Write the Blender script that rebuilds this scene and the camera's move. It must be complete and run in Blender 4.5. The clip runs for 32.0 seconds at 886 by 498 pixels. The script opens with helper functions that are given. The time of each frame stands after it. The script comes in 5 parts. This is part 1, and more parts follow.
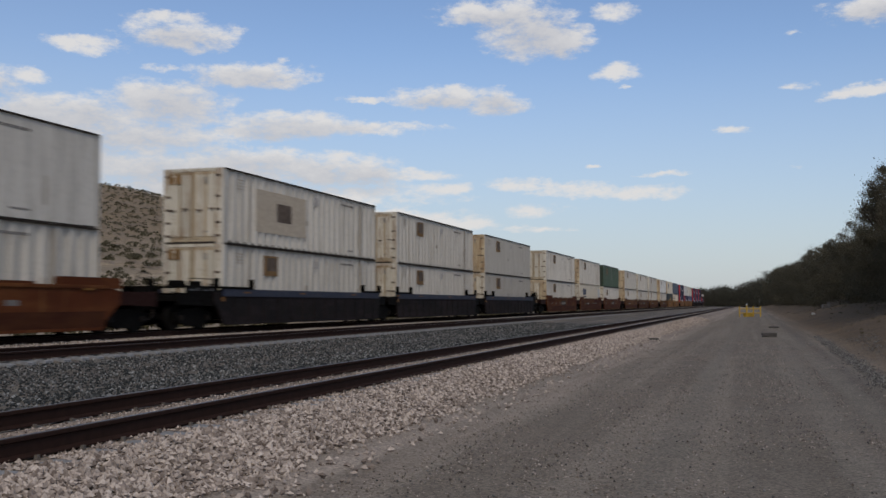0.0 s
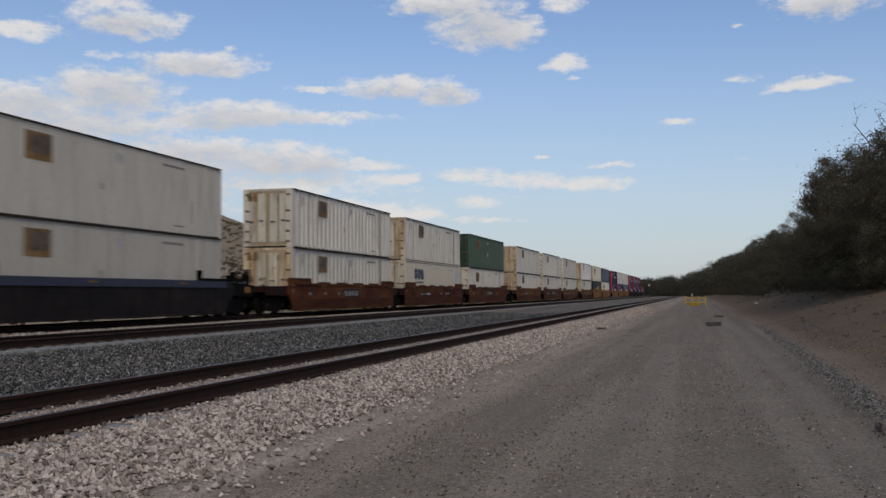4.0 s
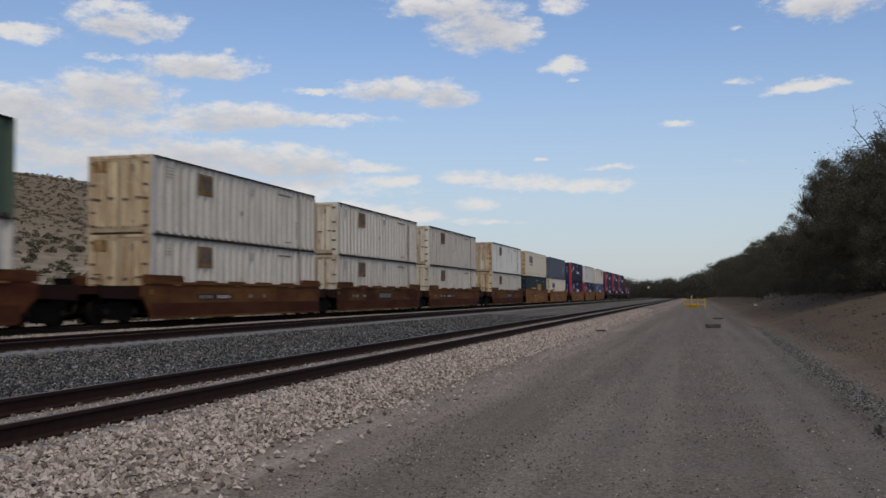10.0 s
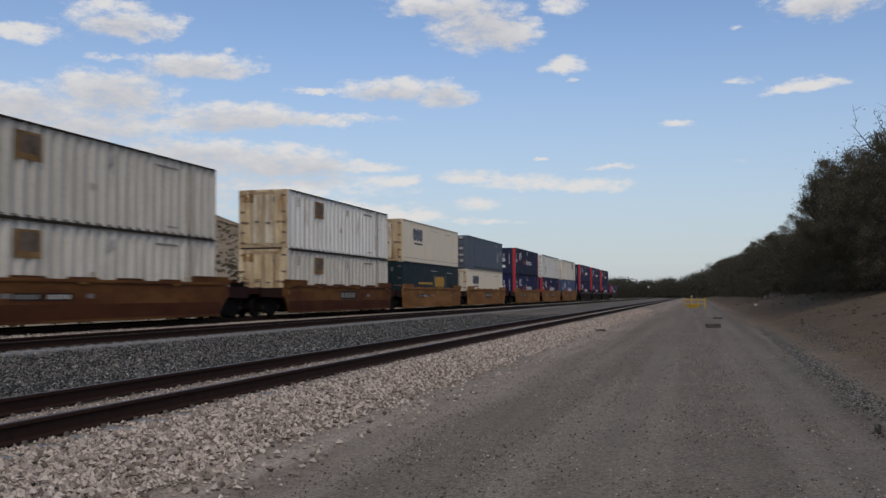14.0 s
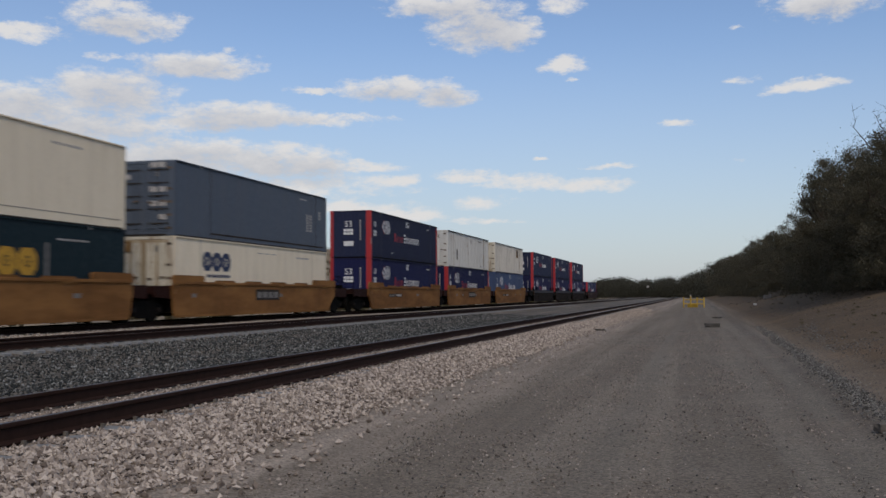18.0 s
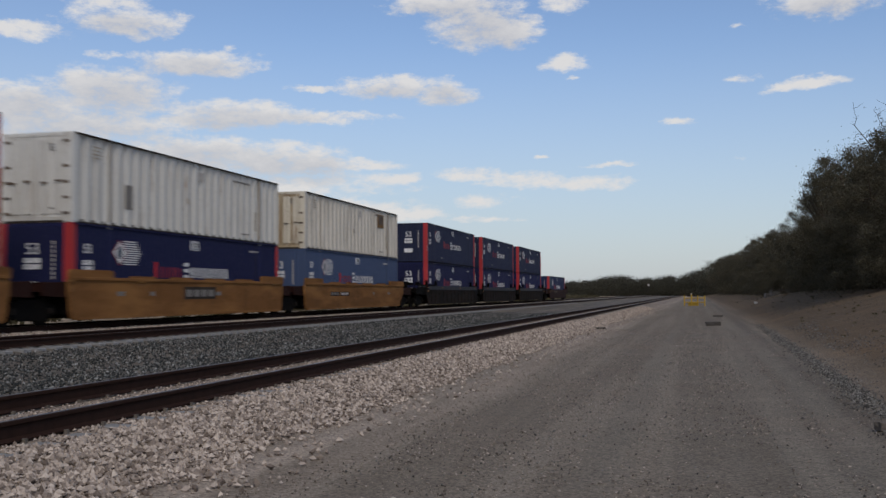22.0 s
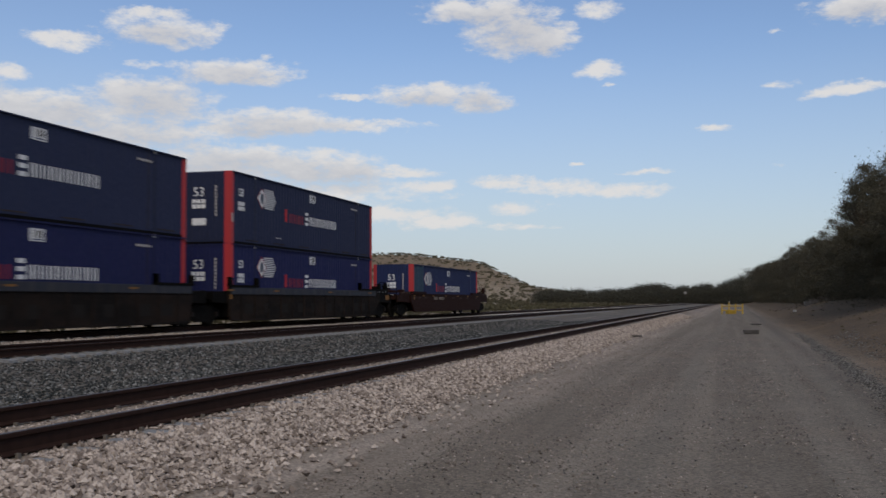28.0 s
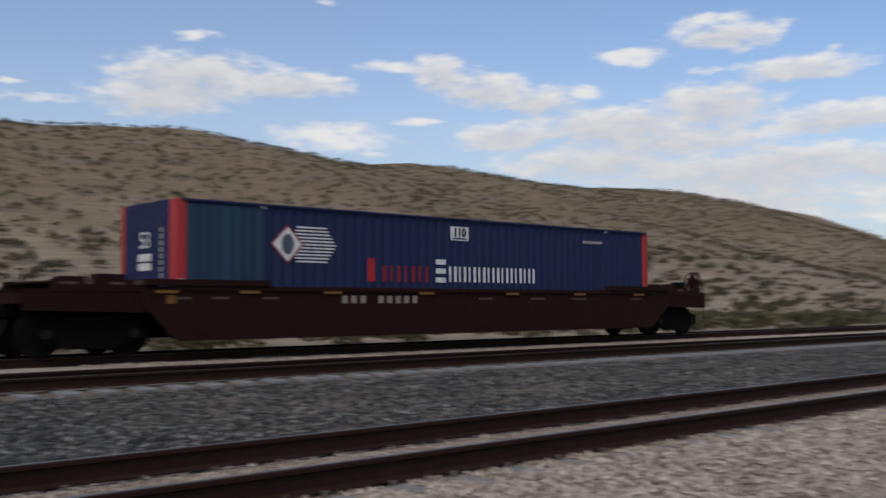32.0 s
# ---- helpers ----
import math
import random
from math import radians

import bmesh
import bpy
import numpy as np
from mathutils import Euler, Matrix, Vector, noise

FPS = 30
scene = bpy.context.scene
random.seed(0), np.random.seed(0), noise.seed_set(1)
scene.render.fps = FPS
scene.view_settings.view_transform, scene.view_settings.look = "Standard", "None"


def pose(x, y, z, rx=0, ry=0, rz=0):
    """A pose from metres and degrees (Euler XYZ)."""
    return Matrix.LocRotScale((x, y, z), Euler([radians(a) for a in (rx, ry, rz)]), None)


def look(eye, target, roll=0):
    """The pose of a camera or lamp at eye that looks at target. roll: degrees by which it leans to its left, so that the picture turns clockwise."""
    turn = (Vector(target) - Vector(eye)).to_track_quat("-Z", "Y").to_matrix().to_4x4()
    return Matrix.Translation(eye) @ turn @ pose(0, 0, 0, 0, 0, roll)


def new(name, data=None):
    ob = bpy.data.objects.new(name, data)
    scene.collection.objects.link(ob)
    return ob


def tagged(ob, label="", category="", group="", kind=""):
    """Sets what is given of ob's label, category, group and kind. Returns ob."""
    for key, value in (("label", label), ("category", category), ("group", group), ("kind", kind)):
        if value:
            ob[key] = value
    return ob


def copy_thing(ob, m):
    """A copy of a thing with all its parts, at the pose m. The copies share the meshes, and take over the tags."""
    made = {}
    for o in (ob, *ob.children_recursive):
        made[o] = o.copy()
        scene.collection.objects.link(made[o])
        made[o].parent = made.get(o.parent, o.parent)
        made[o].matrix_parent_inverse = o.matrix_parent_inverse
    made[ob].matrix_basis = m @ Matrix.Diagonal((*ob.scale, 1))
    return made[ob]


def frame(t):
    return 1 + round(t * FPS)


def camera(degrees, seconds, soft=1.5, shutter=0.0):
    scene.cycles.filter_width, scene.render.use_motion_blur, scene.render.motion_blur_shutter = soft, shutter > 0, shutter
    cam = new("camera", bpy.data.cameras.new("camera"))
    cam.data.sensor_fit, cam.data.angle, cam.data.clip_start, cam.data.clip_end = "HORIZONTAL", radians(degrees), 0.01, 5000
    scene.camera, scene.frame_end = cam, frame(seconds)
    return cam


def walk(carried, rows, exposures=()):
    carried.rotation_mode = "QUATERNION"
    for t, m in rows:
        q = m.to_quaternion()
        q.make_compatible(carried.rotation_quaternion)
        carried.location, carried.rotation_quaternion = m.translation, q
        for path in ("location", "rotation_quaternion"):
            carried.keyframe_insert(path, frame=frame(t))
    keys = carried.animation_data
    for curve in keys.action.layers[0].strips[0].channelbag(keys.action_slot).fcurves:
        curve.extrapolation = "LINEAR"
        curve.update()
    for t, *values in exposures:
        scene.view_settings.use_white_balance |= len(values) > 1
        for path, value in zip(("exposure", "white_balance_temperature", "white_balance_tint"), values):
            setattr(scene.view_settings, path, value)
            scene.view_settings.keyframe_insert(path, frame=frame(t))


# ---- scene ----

cam = camera(47.4, 32.0, soft=1.5, shutter=0.8)
EYE = (0.0, 0.0, 1.6)
TURNS = [  # seconds, yaw, pitch, lean
    (0.0, 17.04, 3.14, 0.18), (0.5, 16.70, 2.89, 0.2), (1.0, 16.37, 2.31, 0.22), (1.5, 15.48, 2.32, 0.25),
    (2.0, 14.92, 2.37, 0.27), (2.5, 14.28, 2.46, 0.3), (3.0, 14.16, 2.58, 0.35), (3.5, 14.16, 2.58, 0.34),
    (5.5, 14.18, 2.58, 0.33), (6.0, 14.17, 2.62, 0.33), (6.5, 14.2, 2.57, 0.32), (7.0, 14.13, 2.57, 0.33),
    (7.5, 14.13, 2.53, 0.33), (8.0, 14.13, 2.56, 0.33), (8.5, 14.13, 2.54, 0.33), (9.0, 14.13, 2.68, 0.34),
    (9.5, 14.13, 2.72, 0.34), (10.5, 14.13, 2.68, 0.34), (12.0, 14.13, 2.68, 0.34), (14.0, 14.13, 2.68, 0.34),
    (16.5, 14.1, 2.68, 0.35), (19.0, 14.09, 2.65, 0.35), (20.0, 14.15, 2.69, 0.35), (21.0, 14.12, 2.73, 0.34),
    (21.5, 14.13, 2.68, 0.34), (22.0, 14.13, 2.56, 0.33), (22.5, 14.13, 2.54, 0.33), (23.0, 14.11, 2.62, 0.33),
    (24.0, 14.12, 2.68, 0.36), (25.0, 14.12, 2.62, 0.36), (25.5, 14.15, 2.58, 0.35), (27.5, 14.68, 3.0, 0.25),
    (28.0, 16.12, 2.99, 0.2), (28.5, 16.69, 3.12, 0.2), (29.0, 16.99, 3.18, 0.22), (29.5, 18.99, 3.17, 0.2),
    (30.0, 22.71, 3.2, 0.18), (30.5, 27.26, 3.23, 0.28), (31.0, 33.02, 3.27, 0.3), (31.5, 39.63, 3.28, 0.35),
    (32.0, 47.69, 3.38, 0.4)]
walk(cam, [(t, pose(*EYE, 90 + p, r, y)) for t, y, p, r in TURNS],
     exposures=[(0.0, 0.0), (31.0, 0.0), (31.5, 0.06), (32.0, 0.15)])

# ---- sky, sun, exposure ----
SUN_EL, SUN_AZ = 43.0, -154.0      # degrees; azimuth from the line of the tracks, positive to the left
# clouds: azimuth, elevation, half width, half height in degrees, thickness
CLOUDS_LEFT = [
    (61.7, 12.67, 4.2, 1.5, 1), (56.7, 12.6, 3.7, 0.9, 1), (63.5, 11.6, 3.7, 0.9, 1), (53.9, 12.85, 1.35, 0.3, 0.8), (61.3, 15.0, 1.06, 0.3, 0.85),
    (53.9, 9.7, 3.5, 1.0, 0.8), (48.9, 10.5, 1.5, 0.25, 0.7), (71.3, 11.9, 0.9, 0.22, 0.6), (69.9, 11.2, 3.0, 0.35, 0.5), (54.5, 17.0, 0.7, 0.26, 0.6),
    (50.5, 13.6, 2.0, 0.38, 0.85), (47.7, 13.2, 1.6, 1.05, 1), (45.2, 12.4, 2.5, 0.95, 1), (42.4, 11.7, 2.7, 0.8, 1), (39.7, 12.1, 1.35, 0.4, 0.85),
    (51.2, 9.8, 1.0, 0.58, 0.5), (51.8, 8.7, 1.0, 0.26, 0.6), (43.6, 9.75, 3.4, 0.8, 1)]
CLOUDS_MIDDLE = [
    (38.3, 10.1, 4.5, 1.2, 1), (38.9, 8.1, 6.0, 0.95, 1), (31.0, 7.3, 7.5, 1.2, 1), (36.9, 13.9, 2.1, 0.48, 1), (31.9, 14.75, 3.0, 0.8, 1),
    (32.4, 15.6, 2.2, 0.42, 0.75), (28.7, 15.1, 0.7, 0.32, 0.5), (28.0, 12.75, 3.5, 0.64, 1), (32.8, 12.95, 0.9, 0.22, 0.6), (26.2, 13.7, 0.4, 0.29, 0.5),
    (32.3, 11.0, 3.2, 1.4, 1), (36.6, 10.4, 2.4, 0.95, 1), (34.6, 9.2, 5.6, 0.85, 1), (25.4, 10.1, 4.1, 0.7, 1), (21.0, 9.95, 3.5, 0.36, 1),
    (27.5, 9.55, 2.9, 0.38, 1), (28.1, 8.05, 4.1, 0.8, 1), (23.8, 7.6, 3.7, 0.9, 1)]
CLOUDS_LOW = [
    (21.3, 7.45, 1.9, 0.8, 1), (18.7, 7.35, 2.5, 0.34, 0.85), (22.5, 6.2, 6.4, 0.95, 0.7), (16.8, 6.5, 1.6, 0.35, 1), (12.4, 6.8, 2.0, 0.36, 0.85),
    (9.2, 6.4, 3.0, 0.5, 0.8), (6.0, 6.25, 3.2, 0.42, 0.7), (4.8, 7.2, 1.7, 0.16, 0.65), (8.4, 7.65, 0.45, 0.16, 0.6), (12.0, 5.25, 2.2, 0.5, 0.45),
    (12.0, 4.25, 2.4, 0.19, 0.6), (21.4, 4.85, 6.5, 0.48, 0.9), (16.5, 4.55, 2.6, 0.42, 1), (24.5, 5.35, 1.9, 0.24, 1), (32.0, 5.9, 8.0, 1.1, 0.9)]
CLOUDS_RIGHT = [
    (11.9, 15.1, 2.9, 1.3, 1), (13.8, 16.25, 3.4, 0.7, 1), (10.3, 14.5, 1.65, 0.8, 1), (7.2, 16.0, 1.35, 0.5, 0.7), (8.8, 15.25, 0.8, 0.45, 0.6),
    (17.1, 11.6, 3.0, 0.6, 1), (14.0, 11.4, 1.75, 0.78, 1), (21.3, 11.55, 1.9, 0.19, 0.75), (7.2, 12.9, 1.35, 0.46, 1), (6.8, 12.1, 0.48, 0.16, 0.6),
    (0.9, 9.4, 0.9, 0.24, 0.9), (-5.9, 11.1, 1.7, 0.34, 1), (-4.5, 10.95, 0.9, 0.27, 0.95), (-7.1, 11.25, 1.2, 0.26, 0.95), (-2.6, 11.6, 1.1, 0.27, 0.5),
    (-2.5, 14.4, 0.64, 0.16, 0.45), (-6.9, 15.2, 2.8, 0.78, 1), (-2.3, 7.25, 0.48, 0.16, 0.5)]


def make_world():
    w = bpy.data.worlds.new("sky")
    scene.world = w
    w.use_nodes = True
    n, l = w.node_tree.nodes, w.node_tree.links
    n.clear()

    def math_node(op, a, b=None, c=None):
        k = n.new("ShaderNodeMath")
        k.operation = op
        for i, v in enumerate((a, b, c)):
            if v is None:
                continue
            if isinstance(v, (int, float)):
                k.inputs[i].default_value = v
            else:
                l.new(v, k.inputs[i])
        return k.outputs[0]

    out, bg = n.new("ShaderNodeOutputWorld"), n.new("ShaderNodeBackground")
    sky = n.new("ShaderNodeTexSky")
    sky.sky_type, sky.sun_disc = "NISHITA", False
    sky.sun_elevation, sky.sun_rotation = radians(SUN_EL), radians(-SUN_AZ)
    sky.air_density, sky.dust_density, sky.ozone_density = 1.0, 0.4, 1.2
    tc, sep = n.new("ShaderNodeTexCoord"), n.new("ShaderNodeSeparateXYZ")
    l.new(tc.outputs["Generated"], sep.inputs[0])
    az = math_node("MULTIPLY", math_node("ARCTAN2", math_node("MULTIPLY", sep.outputs[0], -1.0), sep.outputs[1]), 57.2958)
    el = math_node("MULTIPLY", math_node("ARCSINE", sep.outputs[2]), 57.2958)
    flat = n.new("ShaderNodeCombineXYZ")
    l.new(az, flat.inputs[0])
    l.new(el, flat.inputs[1])
    stretch = n.new("ShaderNodeMapping")
    stretch.inputs["Scale"].default_value = (0.48, 1.0, 1.0)
    l.new(flat.outputs[0], stretch.inputs[0])
    big, fine = n.new("ShaderNodeTexNoise"), n.new("ShaderNodeTexNoise")
    for k, s, d in ((big, 0.7, 4.0), (fine, 1.25, 8.0)):
        k.inputs["Scale"].default_value, k.inputs["Detail"].default_value, k.inputs["Roughness"].default_value = s, d, 0.68
        l.new(stretch.outputs[0], k.inputs["Vector"])
    warp = n.new("ShaderNodeVectorMath")
    warp.operation = "MULTIPLY_ADD"
    l.new(big.outputs["Color"], warp.inputs[0])
    warp.inputs[1].default_value, warp.inputs[2].default_value = (2.6, 1.1, 0), (-1.3, -0.55, 0)
    moved = n.new("ShaderNodeVectorMath")
    l.new(flat.outputs[0], moved.inputs[0])
    l.new(warp.outputs[0], moved.inputs[1])

    def nearness(clouds, lift, soft):
        """Squared distance from the nearest cloud, in its own half widths, a little higher in the sky by lift."""
        near = None
        for a, e, hw, hh, thick in clouds:
            k, d = n.new("ShaderNodeVectorMath"), n.new("ShaderNodeVectorMath")
            k.operation, d.operation = "MULTIPLY_ADD", "DOT_PRODUCT"
            l.new(moved.outputs[0], k.inputs[0])
            k.inputs[1].default_value, k.inputs[2].default_value = (1 / hw, 1 / hh, 0), (-a / hw, (lift - e) / hh, math.sqrt((1 - thick) * 1.2))
            l.new(k.outputs[0], d.inputs[0])
            l.new(k.outputs[0], d.inputs[1])
            near = d.outputs["Value"] if near is None else math_node("SMOOTH_MIN", near, d.outputs["Value"], soft)
        return near

    every = CLOUDS_LEFT + CLOUDS_MIDDLE + CLOUDS_LOW + CLOUDS_RIGHT
    near = nearness(every, 0.0, 0.4)
    above = nearness([c for c in every if c[3] >= 0.6 and c[4] > 0.85], 0.5, 0.2)
    dens = math_node("SUBTRACT", math_node("MULTIPLY_ADD", fine.outputs["Fac"], 4.4, -0.98), near)
    # outside the part of the sky that was seen the same broken cloud goes on
    away = n.new("ShaderNodeTexNoise")
    away.inputs["Scale"].default_value, away.inputs["Detail"].default_value = 3.2, 6.0
    wide = n.new("ShaderNodeMapping")
    wide.inputs["Scale"].default_value = (1, 1, 2.6)
    l.new(tc.outputs["Generated"], wide.inputs[0])
    l.new(wide.outputs[0], away.inputs["Vector"])
    rest = math_node("MULTIPLY_ADD", away.outputs["Fac"], 9.0, -4.6)
    off = math_node("ABSOLUTE", math_node("SUBTRACT", az, 31.0))
    beyond = math_node("MAXIMUM", math_node("GREATER_THAN", off, 44.0), math_node("GREATER_THAN", el, 22.0))
    mixd = n.new("ShaderNodeMix")
    l.new(beyond, mixd.inputs[0])
    l.new(dens, mixd.inputs[2])
    l.new(rest, mixd.inputs[3])
    cover = n.new("ShaderNodeMapRange")
    cover.interpolation_type = "SMOOTHSTEP"
    cover.inputs["From Min"].default_value, cover.inputs["From Max"].default_value = -0.35, 1.25
    cover.inputs["To Max"].default_value = 0.93
    l.new(mixd.outputs[0], cover.inputs["Value"])
    # tops that catch the sun are whiter, what has cloud above it is greyer
    shade = n.new("ShaderNodeMapRange")
    shade.inputs["From Min"].default_value, shade.inputs["From Max"].default_value = 0.1, 1.7
    l.new(math_node("MULTIPLY_ADD", fine.outputs["Fac"], 2.6, math_node("ADD", math_node("MULTIPLY", math_node("MINIMUM", above, 1.8), 0.85), -1.05)), shade.inputs["Value"])
    tone = n.new("ShaderNodeMix")
    tone.data_type = "RGBA"
    tone.inputs[6].default_value, tone.inputs[7].default_value = (4.9, 4.93, 5.22, 1), (6.85, 6.7, 6.6, 1)
    l.new(shade.outputs[0], tone.inputs[0])
    mix = n.new("ShaderNodeMix")
    mix.data_type = "RGBA"
    l.new(cover.outputs[0], mix.inputs[0])
    # thin haze low in the sky, thicker to the left over the hills
    haze = math_node("MULTIPLY", math_node("SUBTRACT", 1.0, math_node("SMOOTH_MIN", math_node("DIVIDE", math_node("MAXIMUM", el, 0.0), 14.0), 1.0, 0.2)), 0.92)
    side = n.new("ShaderNodeMapRange")
    side.interpolation_type = "SMOOTHSTEP"
    for i, v in enumerate((-10.0, 40.0, 0.85, 1.0)):
        side.inputs[i + 1].default_value = v
    l.new(az, side.inputs[0])
    tint, veil = n.new("ShaderNodeMix"), n.new("ShaderNodeMix")
    tint.data_type, tint.blend_type, veil.data_type = "RGBA", "MULTIPLY", "RGBA"
    tint.inputs[0].default_value, tint.inputs[7].default_value = 1.0, (0.955, 0.995, 1.115, 1)
    l.new(sky.outputs[0], tint.inputs[6])
    pale = n.new("ShaderNodeMapRange")
    for i, v in enumerate((22.0, 60.0, 0.0, 0.16)):
        pale.inputs[i + 1].default_value = v
    l.new(az, pale.inputs[0])
    l.new(math_node("MINIMUM", math_node("ADD", math_node("MULTIPLY", haze, side.outputs[0]), pale.outputs[0]), 1.0), veil.inputs[0])
    l.new(tint.outputs[2], veil.inputs[6])
    veil.inputs[7].default_value = (3.95, 4.38, 5.0, 1)
    l.new(veil.outputs[2], mix.inputs[6])
    l.new(tone.outputs[2], mix.inputs[7])
    bg.inputs[1].default_value = 0.107
    l.new(mix.outputs[2], bg.inputs[0])
    l.new(bg.outputs[0], out.inputs[0])


make_world()
sun = new("sun", bpy.data.lights.new("sun", "SUN"))
sun.data.energy, sun.data.angle, sun.data.color = 1.55, radians(16), (1.0, 0.87, 0.72)
sun.matrix_world = look((-math.sin(radians(SUN_AZ)) * 50, math.cos(radians(SUN_AZ)) * 50, math.tan(radians(SUN_EL)) * 50), (0, 0, 0))


# ---- materials ----
def nodes_of(name, rough, metal=0.0):
    m = bpy.data.materials.new(name)
    m.use_nodes = True
    t = m.node_tree
    b = t.nodes["Principled BSDF"]
    b.inputs["Roughness"].default_value, b.inputs["Metallic"].default_value = rough, metal
    b.inputs["Specular IOR Level"].default_value = 0.5 if rough < 0.5 else 0.2 if rough < 0.7 else 0.08
    return m, t, b


def noise_node(t, vec, scale, detail=5.0, rough=0.6):
    k = t.nodes.new("ShaderNodeTexNoise")
    k.inputs["Scale"].default_value, k.inputs["Detail"].default_value, k.inputs["Roughness"].default_value = scale, detail, rough
    t.links.new(vec, k.inputs["Vector"])
    return k


def ranged(t, value, a, b, c=0.0, d=1.0):
    k = t.nodes.new("ShaderNodeMapRange")
    for i, v in enumerate((a, b, c, d)):
        k.inputs[i + 1].default_value = v
    t.links.new(value, k.inputs[0])
    return k.outputs[0]


def mixed(t, fac, a, b, blend="MIX"):
    k = t.nodes.new("ShaderNodeMix")
    k.data_type, k.blend_type = "RGBA", blend
    for i, v in ((0, fac), (6, a), (7, b)):
        if isinstance(v, tuple):
            k.inputs[i].default_value = (*v, 1)
        elif isinstance(v, (int, float)):
            k.inputs[i].default_value = v
        else:
            t.links.new(v, k.inputs[i])
    return k.outputs[2]


def bumped(t, b, height, strength, dist):
    k = t.nodes.new("ShaderNodeBump")
    k.inputs["Strength"].default_value, k.inputs["Distance"].default_value = strength, dist
    t.links.new(height, k.inputs["Height"])
    t.links.new(k.outputs[0], b.inputs["Normal"])


def shifted(t, scale):
    """Object coordinates, moved by each object's own random number."""
    tc, oi, mp, add = (t.nodes.new("ShaderNode" + s) for s in ("TexCoord", "ObjectInfo", "Mapping", "VectorMath"))
    mp.inputs["Scale"].default_value = scale
    mul = t.nodes.new("ShaderNodeMath")
    mul.operation = "MULTIPLY"
    mul.inputs[1].default_value = 40.0
    t.links.new(oi.outputs["Random"], mul.inputs[0])
    t.links.new(tc.outputs["Object"], add.inputs[0])
    t.links.new(mul.outputs[0], add.inputs[1])
    t.links.new(add.outputs[0], mp.inputs[0])
    return mp.outputs[0], oi.outputs["Random"]


def paint(name, col, rough=0.55, dirt=0.35, rust=0.0, metal=0.0, dirtcol=(0.13, 0.10, 0.075), vary=0.12, dust=None):
    """Worn paint: vertical dirt streaks, a fine mottle, and rust stains that run down."""
    m, t, b = nodes_of(name, rough, metal)
    tall, rnd = shifted(t, (1.6, 1.6, 0.22))
    even, _ = shifted(t, (1, 1, 1))
    streak = noise_node(t, tall, 1.5, 6.0, 0.65)
    spots = noise_node(t, even, 7.0, 6.0, 0.7)
    c = mixed(t, ranged(t, rnd, 0, 1, 0.0, 1.0), tuple(min(1, x * (1 + vary)) for x in col), tuple(x * (1 - vary) for x in col))
    c = mixed(t, ranged(t, streak.outputs["Fac"], 0.45, 0.8, 0.0, dirt), c, dirtcol)
    c = mixed(t, ranged(t, spots.outputs["Fac"], 0.5, 0.85, 0.0, dirt * 0.7), c, dirtcol)
    if dust:
        wide, _ = shifted(t, (0.8, 0.28, 1.1))
        film = noise_node(t, wide, 1.1, 6.0, 0.6)
        c = mixed(t, ranged(t, film.outputs["Fac"], 0.42, 0.62, 0.0, 0.85), c, dust)
    if rust:
        flow, _ = shifted(t, (1.7, 1.7, 0.28))
        r = noise_node(t, flow, 1.3, 8.0, 0.68)
        c = mixed(t, ranged(t, r.outputs["Fac"], 0.62 - 0.3 * rust, 0.72 - 0.1 * rust, 0.0, 0.85), c, (0.165, 0.080, 0.028))
    t.links.new(c, b.inputs["Base Color"])
    rr = ranged(t, spots.outputs["Fac"], 0.3, 0.7, rough - 0.1, min(1.0, rough + 0.2))
    t.links.new(rr, b.inputs["Roughness"])
    bumped(t, b, spots.outputs["Fac"], 0.15, 0.01)
    return m


def plain(name, col, rough=0.7, metal=0.0, spread=0.2, scale=9.0):
    m, t, b = nodes_of(name, rough, metal)
    vec, _ = shifted(t, (1, 1, 1))
    n1 = noise_node(t, vec, scale, 6.0)
    t.links.new(mixed(t, ranged(t, n1.outputs["Fac"], 0.3, 0.7), tuple(x * (1 - spread) for x in col), tuple(min(1, x * (1 + spread)) for x in col)), b.inputs["Base Color"])
    bumped(t, b, n1.outputs["Fac"], 0.2, 0.01)
    return m


def stone(name, dark, light, power=1.0):
    """Each loose piece has its own grey."""
    m, t, b = nodes_of(name, 0.9)
    g, oi = t.nodes.new("ShaderNodeNewGeometry"), t.nodes.new("ShaderNodeObjectInfo")
    add = t.nodes.new("ShaderNodeMath")
    t.links.new(g.outputs["Random Per Island"], add.inputs[0])
    t.links.new(oi.outputs["Random"], add.inputs[1])
    fr = t.nodes.new("ShaderNodeMath")
    fr.operation = "FRACT"
    t.links.new(add.outputs[0], fr.inputs[0])
    vec, _ = shifted(t, (1, 1, 1))
    n1 = noise_node(t, vec, 40.0, 4.0)
    up = t.nodes.new("ShaderNodeMath")
    up.operation = "POWER"
    up.inputs[1].default_value = power
    t.links.new(fr.outputs[0], up.inputs[0])
    c = mixed(t, up.outputs[0], dark, light)
    c = mixed(t, ranged(t, n1.outputs["Fac"], 0.3, 0.7, 0.0, 0.35), c, tuple(x * 0.55 for x in dark))
    t.links.new(c, b.inputs["Base Color"])
    return m


